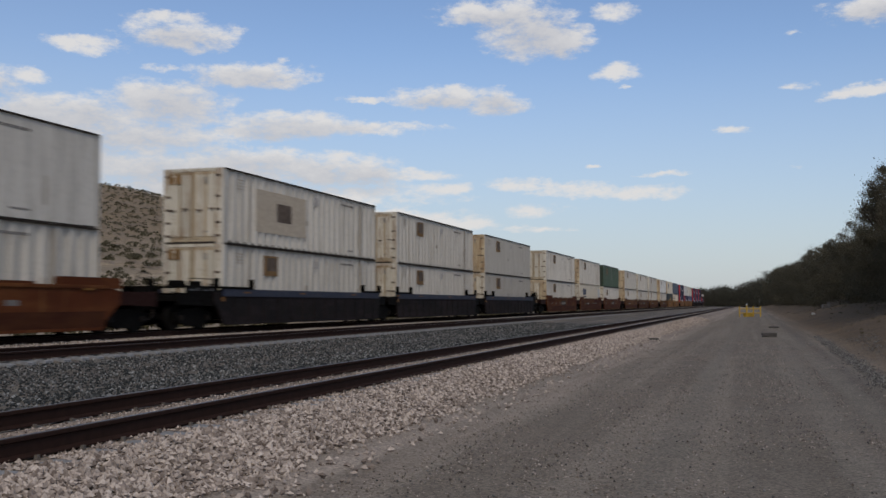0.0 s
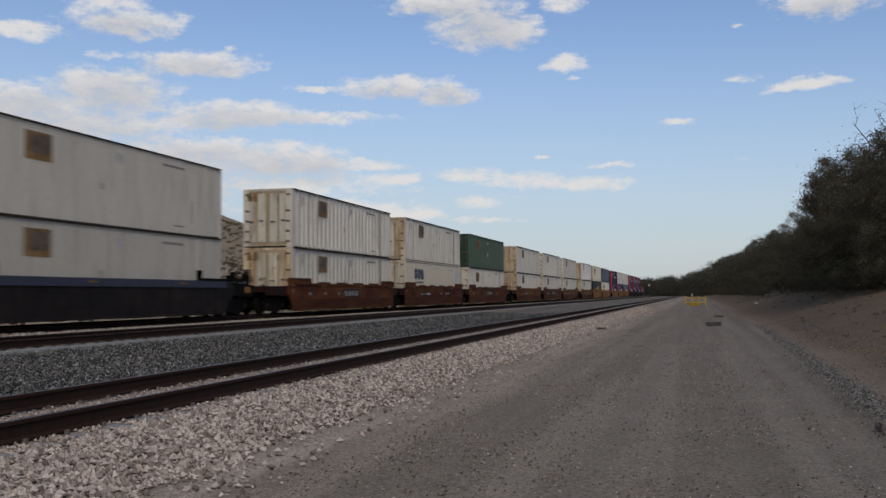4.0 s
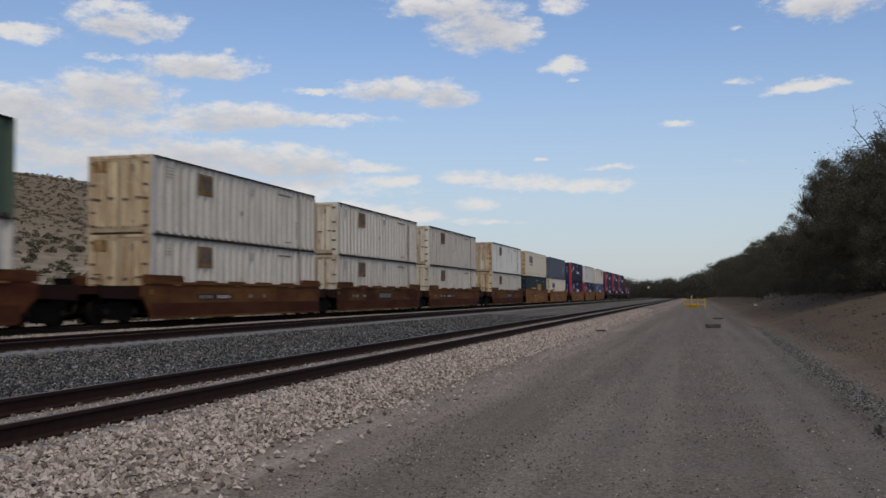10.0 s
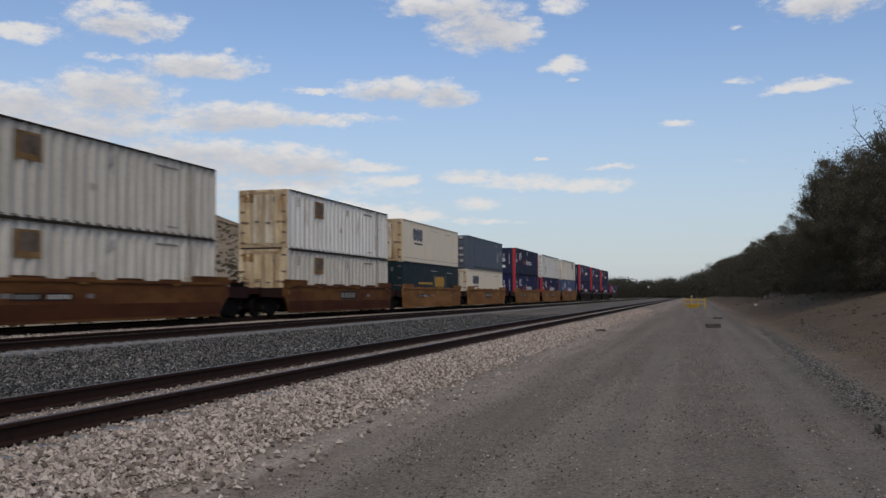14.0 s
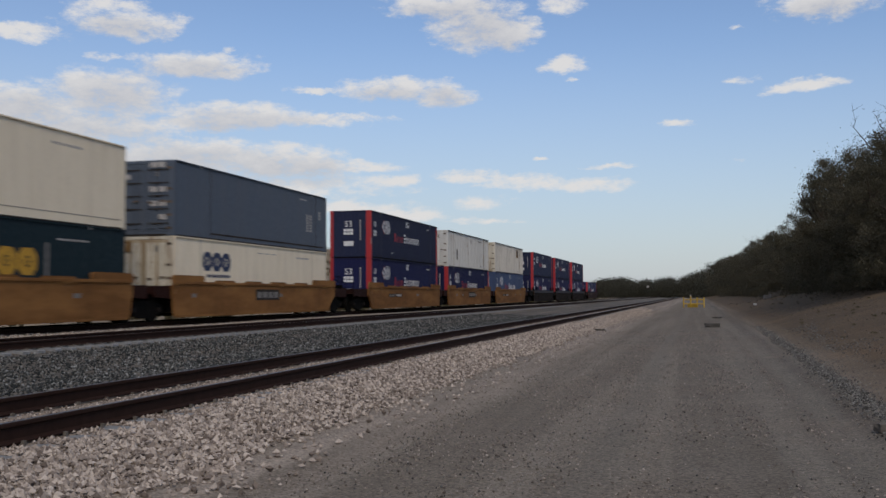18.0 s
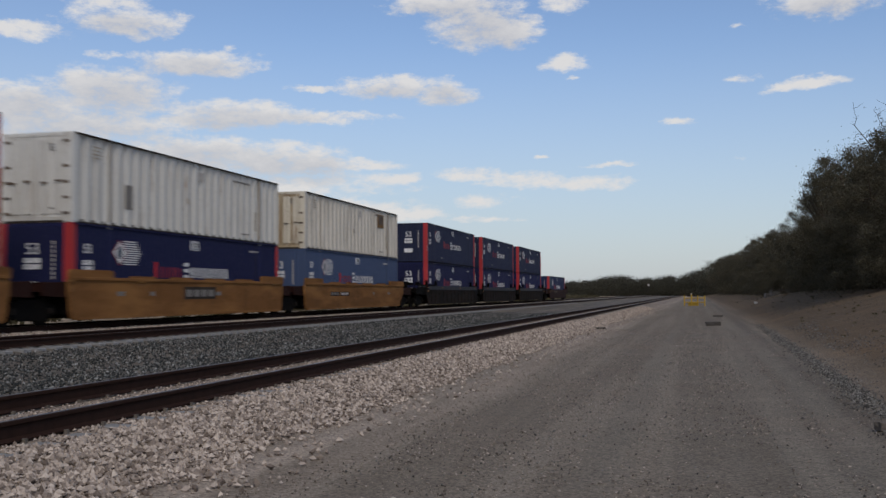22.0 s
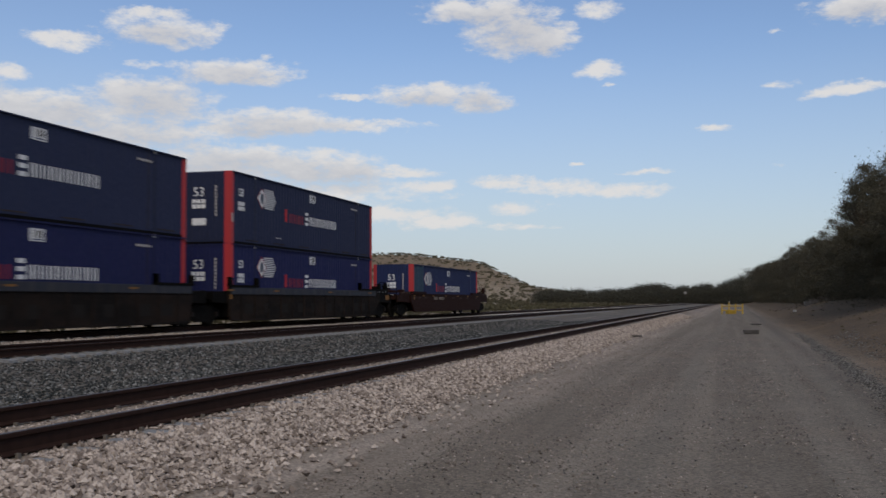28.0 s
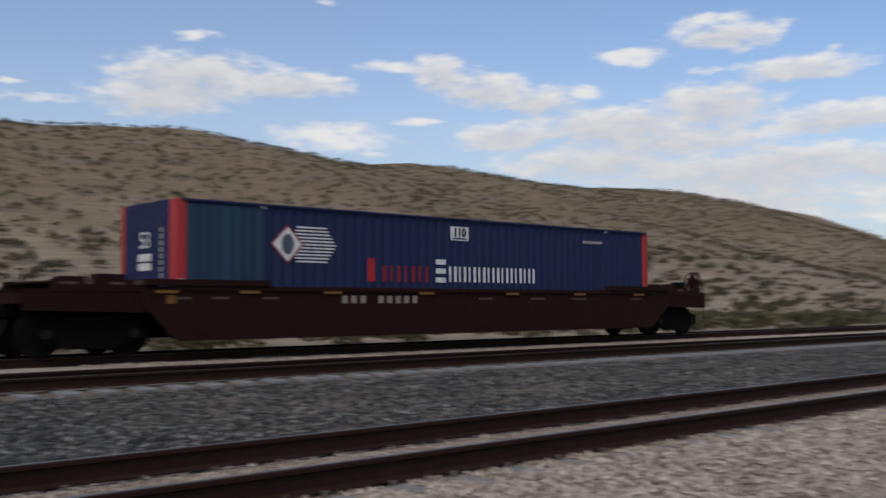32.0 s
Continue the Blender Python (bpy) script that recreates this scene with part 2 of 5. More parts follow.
def leaf(name, dark, light):
    m, t, b = nodes_of(name, 0.7)
    g = t.nodes.new("ShaderNodeNewGeometry")
    vec, rnd = shifted(t, (1, 1, 1))
    n1 = noise_node(t, vec, 0.5, 3.0)
    c = mixed(t, g.outputs["Random Per Island"], dark, light)
    c = mixed(t, ranged(t, n1.outputs["Fac"], 0.35, 0.65, 0.0, 0.5), c, tuple(0.5 * (x + y) * 0.7 for x, y in zip(dark, light)))
    t.links.new(c, b.inputs["Base Color"])
    b.inputs["Specular IOR Level"].default_value = 0.05
    thin, both = t.nodes.new("ShaderNodeBsdfTranslucent"), t.nodes.new("ShaderNodeMixShader")
    t.links.new(c, thin.inputs[0])
    both.inputs[0].default_value = 0.35
    t.links.new(b.outputs[0], both.inputs[1])
    t.links.new(thin.outputs[0], both.inputs[2])
    t.links.new(both.outputs[0], t.nodes["Material Output"].inputs[0])
    return m


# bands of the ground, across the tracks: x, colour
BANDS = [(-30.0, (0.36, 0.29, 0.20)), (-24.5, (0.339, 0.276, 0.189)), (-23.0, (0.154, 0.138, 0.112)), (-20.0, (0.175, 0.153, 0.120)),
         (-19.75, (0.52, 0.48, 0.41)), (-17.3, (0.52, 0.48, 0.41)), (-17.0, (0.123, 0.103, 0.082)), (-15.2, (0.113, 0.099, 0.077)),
         (-14.7, (0.064, 0.063, 0.060)), (-8.1, (0.064, 0.063, 0.060)), (-7.75, (0.34, 0.275, 0.22)), (-5.75, (0.30, 0.245, 0.195)), (-5.35, (0.25, 0.207, 0.172)),
         # -5.35 to -4.45 is darkened to paint the shade between shoulder stones
         (-4.45, (0.25, 0.207, 0.172)), (-4.1, (0.30, 0.25, 0.205)), (-3.85, (0.32, 0.27, 0.22)), (-3.4, (0.275, 0.23, 0.185)), (-2.9, (0.172, 0.146, 0.116)), (1.3, (0.130, 0.116, 0.095)),
         (2.1, (0.098, 0.088, 0.075)), (3.2, (0.165, 0.123, 0.083)), (9.0, (0.160, 0.115, 0.075))]


def ground_material():
    m, t, b = nodes_of("earth", 0.95)
    n, l = t.nodes, t.links
    g, sep = n.new("ShaderNodeNewGeometry"), n.new("ShaderNodeSeparateXYZ")
    pos = g.outputs["Position"]
    l.new(pos, sep.inputs[0])
    edge = noise_node(t, pos, 0.9, 6.0, 0.65)
    add = n.new("ShaderNodeMath")
    l.new(sep.outputs[0], add.inputs[0])
    l.new(ranged(t, edge.outputs["Fac"], 0, 1, -0.55, 0.55), add.inputs[1])
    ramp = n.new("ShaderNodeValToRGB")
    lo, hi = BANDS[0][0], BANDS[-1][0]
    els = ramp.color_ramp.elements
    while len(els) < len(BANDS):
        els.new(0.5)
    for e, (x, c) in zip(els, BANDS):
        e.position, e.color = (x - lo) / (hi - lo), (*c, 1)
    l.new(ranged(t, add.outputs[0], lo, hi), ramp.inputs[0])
    col = ramp.outputs[0]
    # the hill: browner with height, pale washes between
    wash = noise_node(t, pos, 0.035, 6.0, 0.6)
    high = n.new("ShaderNodeMath")
    l.new(sep.outputs[2], high.inputs[0])
    l.new(ranged(t, wash.outputs["Fac"], 0.3, 0.7, -6.0, 6.0), high.inputs[1])
    col = mixed(t, ranged(t, high.outputs[0], 6.0, 17.0), col, (0.222, 0.156, 0.083))
    scrub = noise_node(t, pos, 0.8, 5.0, 0.7)
    on_hill = n.new("ShaderNodeMath")
    on_hill.operation = "MULTIPLY"
    l.new(ranged(t, sep.outputs[0], -78.0, -48.0, 1.0, 0.0), on_hill.inputs[0])
    l.new(ranged(t, scrub.outputs["Fac"], 0.46, 0.62, 0.0, 0.28), on_hill.inputs[1])
    col = mixed(t, on_hill.outputs[0], col, (0.108, 0.099, 0.057))
    # ruts and dust along the road, gravel grain everywhere near
    along = n.new("ShaderNodeMapping")
    along.inputs["Scale"].default_value = (1.7, 0.07, 1.0)
    l.new(pos, along.inputs[0])
    rut = noise_node(t, along.outputs[0], 1.0, 4.0)
    col = mixed(t, ranged(t, rut.outputs["Fac"], 0.38, 0.60, 0.0, 0.62), col, (0.115, 0.096, 0.074), "MIX")
    wheels = n.new("ShaderNodeMapping")
    wheels.inputs["Scale"].default_value = (0.95, 0.018, 0.0)
    l.new(pos, wheels.inputs[0])
    worn = noise_node(t, wheels.outputs[0], 1.6, 2.0)
    col = mixed(t, ranged(t, worn.outputs["Fac"], 0.5, 0.62, 0.0, 0.35), col, (0.24, 0.21, 0.17))
    # two smooth wheel lanes of finer dust
    for lane, half in ((1.02, 0.17), (1.62, 0.15), (-0.9, 0.2)):
        far = n.new("ShaderNodeMath")
        far.operation = "ABSOLUTE"
        gap = n.new("ShaderNodeMath")
        gap.inputs[1].default_value = -lane
        bend = n.new("ShaderNodeMath")
        l.new(sep.outputs[0], bend.inputs[0])
        l.new(ranged(t, edge.outputs["Fac"], 0, 1, -0.3, 0.3), bend.inputs[1])
        l.new(bend.outputs[0], gap.inputs[0])
        l.new(gap.outputs[0], far.inputs[0])
        col = mixed(t, ranged(t, far.outputs[0], half * 0.5, half * 1.7, 0.75, 0.0), col, (0.152, 0.135, 0.110))
    red = noise_node(t, pos, 0.22, 4.0, 0.6)
    col = mixed(t, ranged(t, red.outputs["Fac"], 0.5, 0.7, 0.0, 0.22), col, (0.190, 0.132, 0.095))
    blot = noise_node(t, pos, 0.5, 6.0, 0.7)
    col = mixed(t, ranged(t, blot.outputs["Fac"], 0.45, 0.75, 0.0, 0.35), col, (0.24, 0.20, 0.165))
    # the dirt bank: darker brown soil with dry straw-coloured patches
    soil = mixed(t, ranged(t, blot.outputs["Fac"], 0.35, 0.65), (0.072, 0.051, 0.031), (0.108, 0.076, 0.044))
    soil = mixed(t, ranged(t, red.outputs["Fac"], 0.48, 0.66, 0.0, 0.6), soil, (0.15, 0.094, 0.050))
    col = mixed(t, ranged(t, add.outputs[0], 2.5, 3.7), col, soil)
    cell = n.new("ShaderNodeTexVoronoi")
    cell.inputs["Scale"].default_value = 44.0
    l.new(pos, cell.inputs["Vector"])
    fleck = n.new("ShaderNodeSeparateColor")
    l.new(cell.outputs["Color"], fleck.inputs[0])
    dark = mixed(t, 1.0, col, (0.60, 0.59, 0.58), "MULTIPLY")
    lite = mixed(t, 1.0, col, (1.42, 1.42, 1.42), "MULTIPLY")
    col = mixed(t, ranged(t, fleck.outputs[0], 0.0, 1.0), dark, lite)
    grain = noise_node(t, pos, 60.0, 4.0, 0.7)
    col = mixed(t, ranged(t, grain.outputs["Fac"], 0.35, 0.65, 0.0, 0.3), col, (0.08, 0.07, 0.062))
    l.new(col, b.inputs["Base Color"])
    b.inputs["Specular IOR Level"].default_value = 0.15
    mixh = n.new("ShaderNodeMath")
    l.new(cell.outputs["Distance"], mixh.inputs[0])
    l.new(grain.outputs["Fac"], mixh.inputs[1])
    bumped(t, b, mixh.outputs[0], 0.12, 0.010)
    return m


M = dict(
    earth=ground_material(),
    rail=plain("rail steel", (0.024, 0.0125, 0.0095), 0.75),
    rail_top=plain("worn rail head", (0.10, 0.09, 0.085), 0.4, 0.7),
    tie=plain("concrete tie", (0.205, 0.207, 0.208), 0.9),
    clip=plain("tie clip", (0.12, 0.105, 0.09), 0.8),
    pink=stone("pale ballast", (0.130, 0.102, 0.085), (0.57, 0.49, 0.42), 1.0),
    grey=stone("grey ballast", (0.029, 0.032, 0.032), (0.36, 0.36, 0.345), 4.8),
    berm=stone("berm gravel", (0.055, 0.053, 0.050), (0.27, 0.26, 0.24), 1.8),
    road_stone=stone("road gravel", (0.090, 0.074, 0.062), (0.46, 0.40, 0.345), 1.5),
    white=paint("white paint", (0.505, 0.475, 0.418), 0.5, 0.65, dirtcol=(0.17, 0.15, 0.12)),
    old_white=paint("yellowed white paint", (0.52, 0.48, 0.39), 0.55, 0.5, 0.42),
    rusty=paint("rust-stained cream paint", (0.58, 0.48, 0.31), 0.6, 0.5, 0.85),
    grime=paint("grimy yellowed paint", (0.36, 0.29, 0.19), 0.65, 0.55, 0.45, dirtcol=(0.10, 0.075, 0.05)),
    dusty=paint("dusty cream paint", (0.47, 0.43, 0.36), 0.6, 0.5, dirtcol=(0.22, 0.18, 0.13)),
    stiff=paint("dull dirty white paint", (0.37, 0.33, 0.27), 0.6, 0.6),
    grey_white=paint("grey-white paint", (0.54, 0.535, 0.505), 0.5, 0.35, 0.1),
    cream=paint("cream paint", (0.66, 0.575, 0.435), 0.5, 0.22, dirtcol=(0.26, 0.20, 0.13)),
    green=paint("green paint", (0.056, 0.090, 0.062), 0.5, 0.3),
    dark_green=paint("dark green paint", (0.0045, 0.0145, 0.0195), 0.6, 0.1, dirtcol=(0.02, 0.03, 0.03)),
    # the green again, darkened for the end that gets less light
    green_shaded=paint("green paint darkened for a shaded end", (0.022, 0.042, 0.026), 0.5, 0.25),
    slate=paint("slate blue paint", (0.066, 0.082, 0.108), 0.55, 0.15),
    navy=paint("navy paint", (0.0082, 0.0102, 0.049), 0.62, 0.15, vary=0.25, dirtcol=(0.022, 0.026, 0.045)),
    navy_mid=paint("weathered navy paint", (0.014, 0.022, 0.072), 0.6, 0.2, dirtcol=(0.03, 0.035, 0.05)),
    navy_old=paint("faded navy paint", (0.0130, 0.0172, 0.042), 0.65, 0.2, vary=0.25, dirtcol=(0.028, 0.03, 0.042)),
    blue_old=paint("faded blue paint", (0.045, 0.068, 0.135), 0.55, 0.2, dirtcol=(0.06, 0.065, 0.07)),
    teal=paint("teal repair paint", (0.020, 0.048, 0.080), 0.6, 0.3, dirtcol=(0.04, 0.045, 0.045)),
    red=paint("red paint", (0.33, 0.028, 0.032), 0.5, 0.15),
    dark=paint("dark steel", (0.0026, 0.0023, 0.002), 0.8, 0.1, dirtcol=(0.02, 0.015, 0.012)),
    seal=plain("dark seam", (0.034, 0.028, 0.023), 0.85, spread=0.5, scale=2.0),
    patch=plain("brown repaint patch", (0.18, 0.108, 0.048), 0.7, spread=0.5, scale=2.5),
    patch_dark=plain("dark patch centre", (0.105, 0.080, 0.062), 0.7, spread=0.5, scale=3.0),
    tan=plain("tan repaint patch", (0.43, 0.365, 0.28), 0.7),
    ink=plain("dark marking", (0.16, 0.15, 0.14), 0.7),
    blue_ink=plain("navy marking", (0.022, 0.034, 0.08), 0.6),
    white_ink=plain("white marking", (0.62, 0.62, 0.61), 0.6),
    dull_ink=plain("dull white marking", (0.36, 0.34, 0.32), 0.7),
    red_ink=plain("red marking", (0.36, 0.022, 0.028), 0.6),
    dim_red=plain("dark red marking", (0.20, 0.018, 0.03), 0.6),
    yellow_ink=plain("yellow marking", (0.42, 0.235, 0.03), 0.6),
    car_deep=paint("deep red-brown lower plate", (0.042, 0.012, 0.0065), 0.75, 0.4, dust=(0.066, 0.025, 0.010), dirtcol=(0.018, 0.009, 0.007)),
    car_rust=paint("rust-orange car paint", (0.074, 0.021, 0.008), 0.75, 0.5, 0.2, dirtcol=(0.03, 0.012, 0.007), vary=0.2, dust=(0.125, 0.047, 0.016)),
    car_red=paint("red-brown car paint", (0.050, 0.0135, 0.007), 0.75, 0.5, dirtcol=(0.02, 0.008, 0.005), vary=0.2, dust=(0.105, 0.042, 0.014)),
    car_tan=paint("tan-orange car paint", (0.062, 0.023, 0.010), 0.75, 0.5, dirtcol=(0.03, 0.012, 0.007), vary=0.3, dust=(0.125, 0.058, 0.018)),
    car_gold=paint("golden car paint", (0.150, 0.069, 0.024), 0.75, 0.5, dust=(0.235, 0.115, 0.040), dirtcol=(0.07, 0.036, 0.017)),
    car_black=paint("black car paint", (0.010, 0.0085, 0.0088), 0.75, 0.3, dust=(0.022, 0.016, 0.016), dirtcol=(0.022, 0.017, 0.013)),
    car_coal=paint("sooty black car paint", (0.0075, 0.0065, 0.006), 0.8, 0.4, dust=(0.020, 0.013, 0.010), dirtcol=(0.015, 0.009, 0.006)),
    coal_chord=paint("sooty slate chord", (0.020, 0.024, 0.034), 0.65, 0.3),
    car_blue=paint("faded blue-black chord", (0.028, 0.034, 0.055), 0.6, 0.2),
    steel_mark=plain("greyed stencil bars", (0.10, 0.10, 0.105), 0.7),
    car_brown=paint("dark brown car paint", (0.019, 0.0068, 0.0052), 0.7, 0.3, dirtcol=(0.02, 0.013, 0.01)),
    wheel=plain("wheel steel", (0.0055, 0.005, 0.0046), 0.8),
    tread=plain("worn axle cap", (0.014, 0.011, 0.009), 0.7),
    reflector=plain("dull amber reflector", (0.17, 0.08, 0.02), 0.6),
    stencil=plain("worn stencil paint", (0.085, 0.06, 0.05), 0.8, spread=0.5),
    stencil_pale=plain("pale stencil paint", (0.23, 0.20, 0.17), 0.8),
    faint=plain("faint stencil", (0.013, 0.011, 0.010), 0.8),
    yellow=paint("yellow barrier paint", (0.46, 0.30, 0.035), 0.5, 0.35),
    bark=plain("bark", (0.07, 0.055, 0.042), 0.95),
    leaf=leaf("olive foliage", (0.072, 0.066, 0.046), (0.142, 0.127, 0.088)),
    leaf_far=leaf("distant foliage", (0.046, 0.045, 0.033), (0.095, 0.089, 0.066)),
    scrub=leaf("desert scrub", (0.070, 0.064, 0.039), (0.152, 0.133, 0.083)),
    green_scrub=leaf("green scrub", (0.085, 0.080, 0.047), (0.185, 0.165, 0.098)),
    wood=plain("weathered timber", (0.06, 0.055, 0.05), 0.95),
    rubble=plain("concrete rubble", (0.25, 0.22, 0.19), 0.95),
)


# ---- mesh helpers ----
def box(bm, x0, x1, y0, y1, z0, z1):
    v = [bm.verts.new((x, y, z)) for x in (x0, x1) for y in (y0, y1) for z in (z0, z1)]
    for f in ((0, 1, 3, 2), (4, 6, 7, 5), (0, 4, 5, 1), (2, 3, 7, 6), (0, 2, 6, 4), (1, 5, 7, 3)):
        bm.faces.new([v[i] for i in f])


def prism(bm, pts, axis, a, b):
    """An outline drawn out along an axis: 'x': points (y, z); 'y': points (x, z)."""
    def at(p, s):
        return (s, p[0], p[1]) if axis == "x" else (p[0], s, p[1])
    lo, hi = [bm.verts.new(at(p, a)) for p in pts], [bm.verts.new(at(p, b)) for p in pts]
    k = len(pts)
    bm.faces.new(lo)
    bm.faces.new(hi[::-1])
    for i in range(k):
        bm.faces.new((lo[(i + 1) % k], lo[i], hi[i], hi[(i + 1) % k]))
    bmesh.ops.recalc_face_normals(bm, faces=bm.faces[:])


def rod(bm, a, b, r0, r1=None, n=8):
    a, b = Vector(a), Vector(b)
    q = (b - a).to_track_quat("Z", "Y")
    r1 = r0 if r1 is None else r1
    ring = [[bm.verts.new(p + q @ Vector((r * math.cos(2 * math.pi * i / n), r * math.sin(2 * math.pi * i / n), 0))) for i in range(n)] for p, r in ((a, r0), (b, r1))]
    for i in range(n):
        bm.faces.new((ring[0][i], ring[0][(i + 1) % n], ring[1][(i + 1) % n], ring[1][i]))
    bm.faces.new(ring[0][::-1])
    bm.faces.new(ring[1])


def mesh_from(name, verts, faces, m):
    me = bpy.data.meshes.new(name)
    me.from_pydata(verts, [], faces)
    me.materials.append(m)
    return me


def part(name, bm, m, parent=None, label=""):
    me = bpy.data.meshes.new(name)
    bm.to_mesh(me)
    bm.free()
    me.materials.append(m)
    ob = new(name, me)
    ob.parent = parent
    if label:
        ob["label"] = label
    return ob


def block(name, dims, m, parent=None, label="", bevel=0.0):
    bm = bmesh.new()
    box(bm, *dims)
    if bevel:
        bmesh.ops.bevel(bm, geom=bm.edges[:], offset=bevel, segments=1, affect="EDGES")
    return part(name, bm, m, parent, label)


# ---- ground: one sheet with the ballast, the road, the bank and the hills ----
def between(x, rows):
    if x <= rows[0][0]:
        return rows[0][1]
    for (a, u), (b, v) in zip(rows, rows[1:]):
        if x <= b:
            return u + (v - u) * (x - a) / (b - a)
    return rows[-1][1]


def smooth(x, a, b):
    k = min(1.0, max(0.0, (x - a) / (b - a)))
    return k * k * (3 - 2 * k)


ACROSS = [(-60, 0.35), (-26, 0.2), (-23.3, 0.22), (-22.4, 0.52), (-17.9, 0.52), (-17.35, 0.42), (-15.3, 0.375), (-14.75, 0.31), (-13.4, 0.28), (-11, 0.20),
          (-8.6, 0.28), (-7.5, 0.28), (-7.25, 0.318), (-6.0, 0.318), (-5.75, 0.292), (-5.35, 0.290), (-4.9, 0.20), (-4.15, 0.03), (-3.4, 0.0), (1.5, 0.0), (1.75, 0.02), (2.0, 0.10), (2.3, 0.10), (2.6, 0.06), (3.2, 0.1),
          (6, 0.85), (9, 1.7), (13, 2.0), (30, 2.4)]
CREST = [(-100, 26), (0, 30.4), (57, 32.5), (85, 34.6), (112, 31.9), (125, 31.2), (144, 33.8), (170, 32.2), (198, 32.6), (237, 34.8), (256, 34.6), (296, 38.0), (345, 40.2),
         (362, 33), (385, 24), (420, 11), (460, 3), (500, 0)]
FAR = [(-60, 0), (4, 0), (8, 6), (9.4, 9), (11.2, 13), (14, 33), (17.8, 40), (22.6, 40), (30, 44), (90, 50)]


def ground_z(x, y):
    z = between(x, ACROSS)
    if x > 3.2:
        z = 0.1 + (z - 0.1) * (0.45 + 0.55 * smooth(y, 5, 45)) * (1 - 0.35 * smooth(y, 85, 135))
        z += 0.12 * noise.noise((x * 0.25, y * 0.12, 3)) * smooth(x, 3, 7) + 0.05 * noise.noise((x * 0.9, y * 0.6, 11.0)) * smooth(x, 2.6, 4)
    if x < -26:
        h = between(y, CREST)
        k = min(1.0, max(0.0, (-x - 46 - 34 * smooth(y, 235, 320)) / 124.0))
        rise = 0.25 * k + 0.75 * smooth(k, 0.0, 1.05)
        z += h * rise
        rough = smooth(-x, 40, 80) * min(1.0, h / 10.0)
        z += rough * (2.6 * noise.noise((x * 0.018, y * 0.022, 1.0)) * (1 - rise * 0.75) + 0.5 * noise.noise((x * 0.09, y * 0.09, 5.0)))
        z += 0.25 * smooth(-x, 26, 34) * noise.noise((x * 0.12, y * 0.12, 9.0))
        r = math.hypot(x, y)
        if r > 450:
            a = math.degrees(math.atan2(-x, y))
            z = max(z, between(a, FAR) * smooth(r, 480, 820) * (1 + 0.06 * noise.noise((x * 0.01, y * 0.01, 2))))
    elif -3.2 < x < 1.6:
        z += 0.018 * noise.noise((x * 2.2, y * 0.12, 7.0)) + 0.004 * noise.noise((x * 1.5, y * 1.1, 4.0))
    elif -8 > x > -14.6:
        z += 0.03 * noise.noise((x * 0.9, y * 0.6, 8.0))
    return z


def steps(*spans):
    v = []
    for a, b, s in spans:
        k = max(1, round((b - a) / s))
        v += [a + (b - a) * i / k for i in range(k)]
    return v + [spans[-1][1]]


def build_ground():
    xs = steps((-1500, -400, 100), (-400, -180, 20), (-180, -46, 4), (-46, -24, 2), (-24, -14, 0.4), (-14, -8.6, 0.6), (-8.6, -3.2, 0.25), (-3.2, 2.6, 0.25), (2.6, 14, 0.8), (14, 60, 6), (60, 1200, 150))
    ys = steps((-120, 0, 10), (0, 40, 0.8), (40, 120, 3), (120, 500, 8), (500, 900, 20), (900, 3000, 150))
    verts = [(x, y, ground_z(x, y)) for y in ys for x in xs]
    k = len(xs)
    faces = [(j * k + i, j * k + i + 1, (j + 1) * k + i + 1, (j + 1) * k + i) for j in range(len(ys) - 1) for i in range(k - 1)]
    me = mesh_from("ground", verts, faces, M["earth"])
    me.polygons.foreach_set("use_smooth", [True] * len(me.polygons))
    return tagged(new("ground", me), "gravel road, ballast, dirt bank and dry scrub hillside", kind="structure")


ground = build_ground()

# ---- the three tracks ----
RAIL = [(-0.07, 0), (0.07, 0), (0.07, 0.012), (0.012, 0.035), (0.010, 0.135), (0.036, 0.15), (0.036, 0.178), (0.028, 0.186), (-0.028, 0.186), (-0.036, 0.178), (-0.036, 0.15), (-0.010, 0.135), (-0.012, 0.035), (-0.07, 0.012)]
TRAIN_X, RAIL_Z = -20.42, 0.70


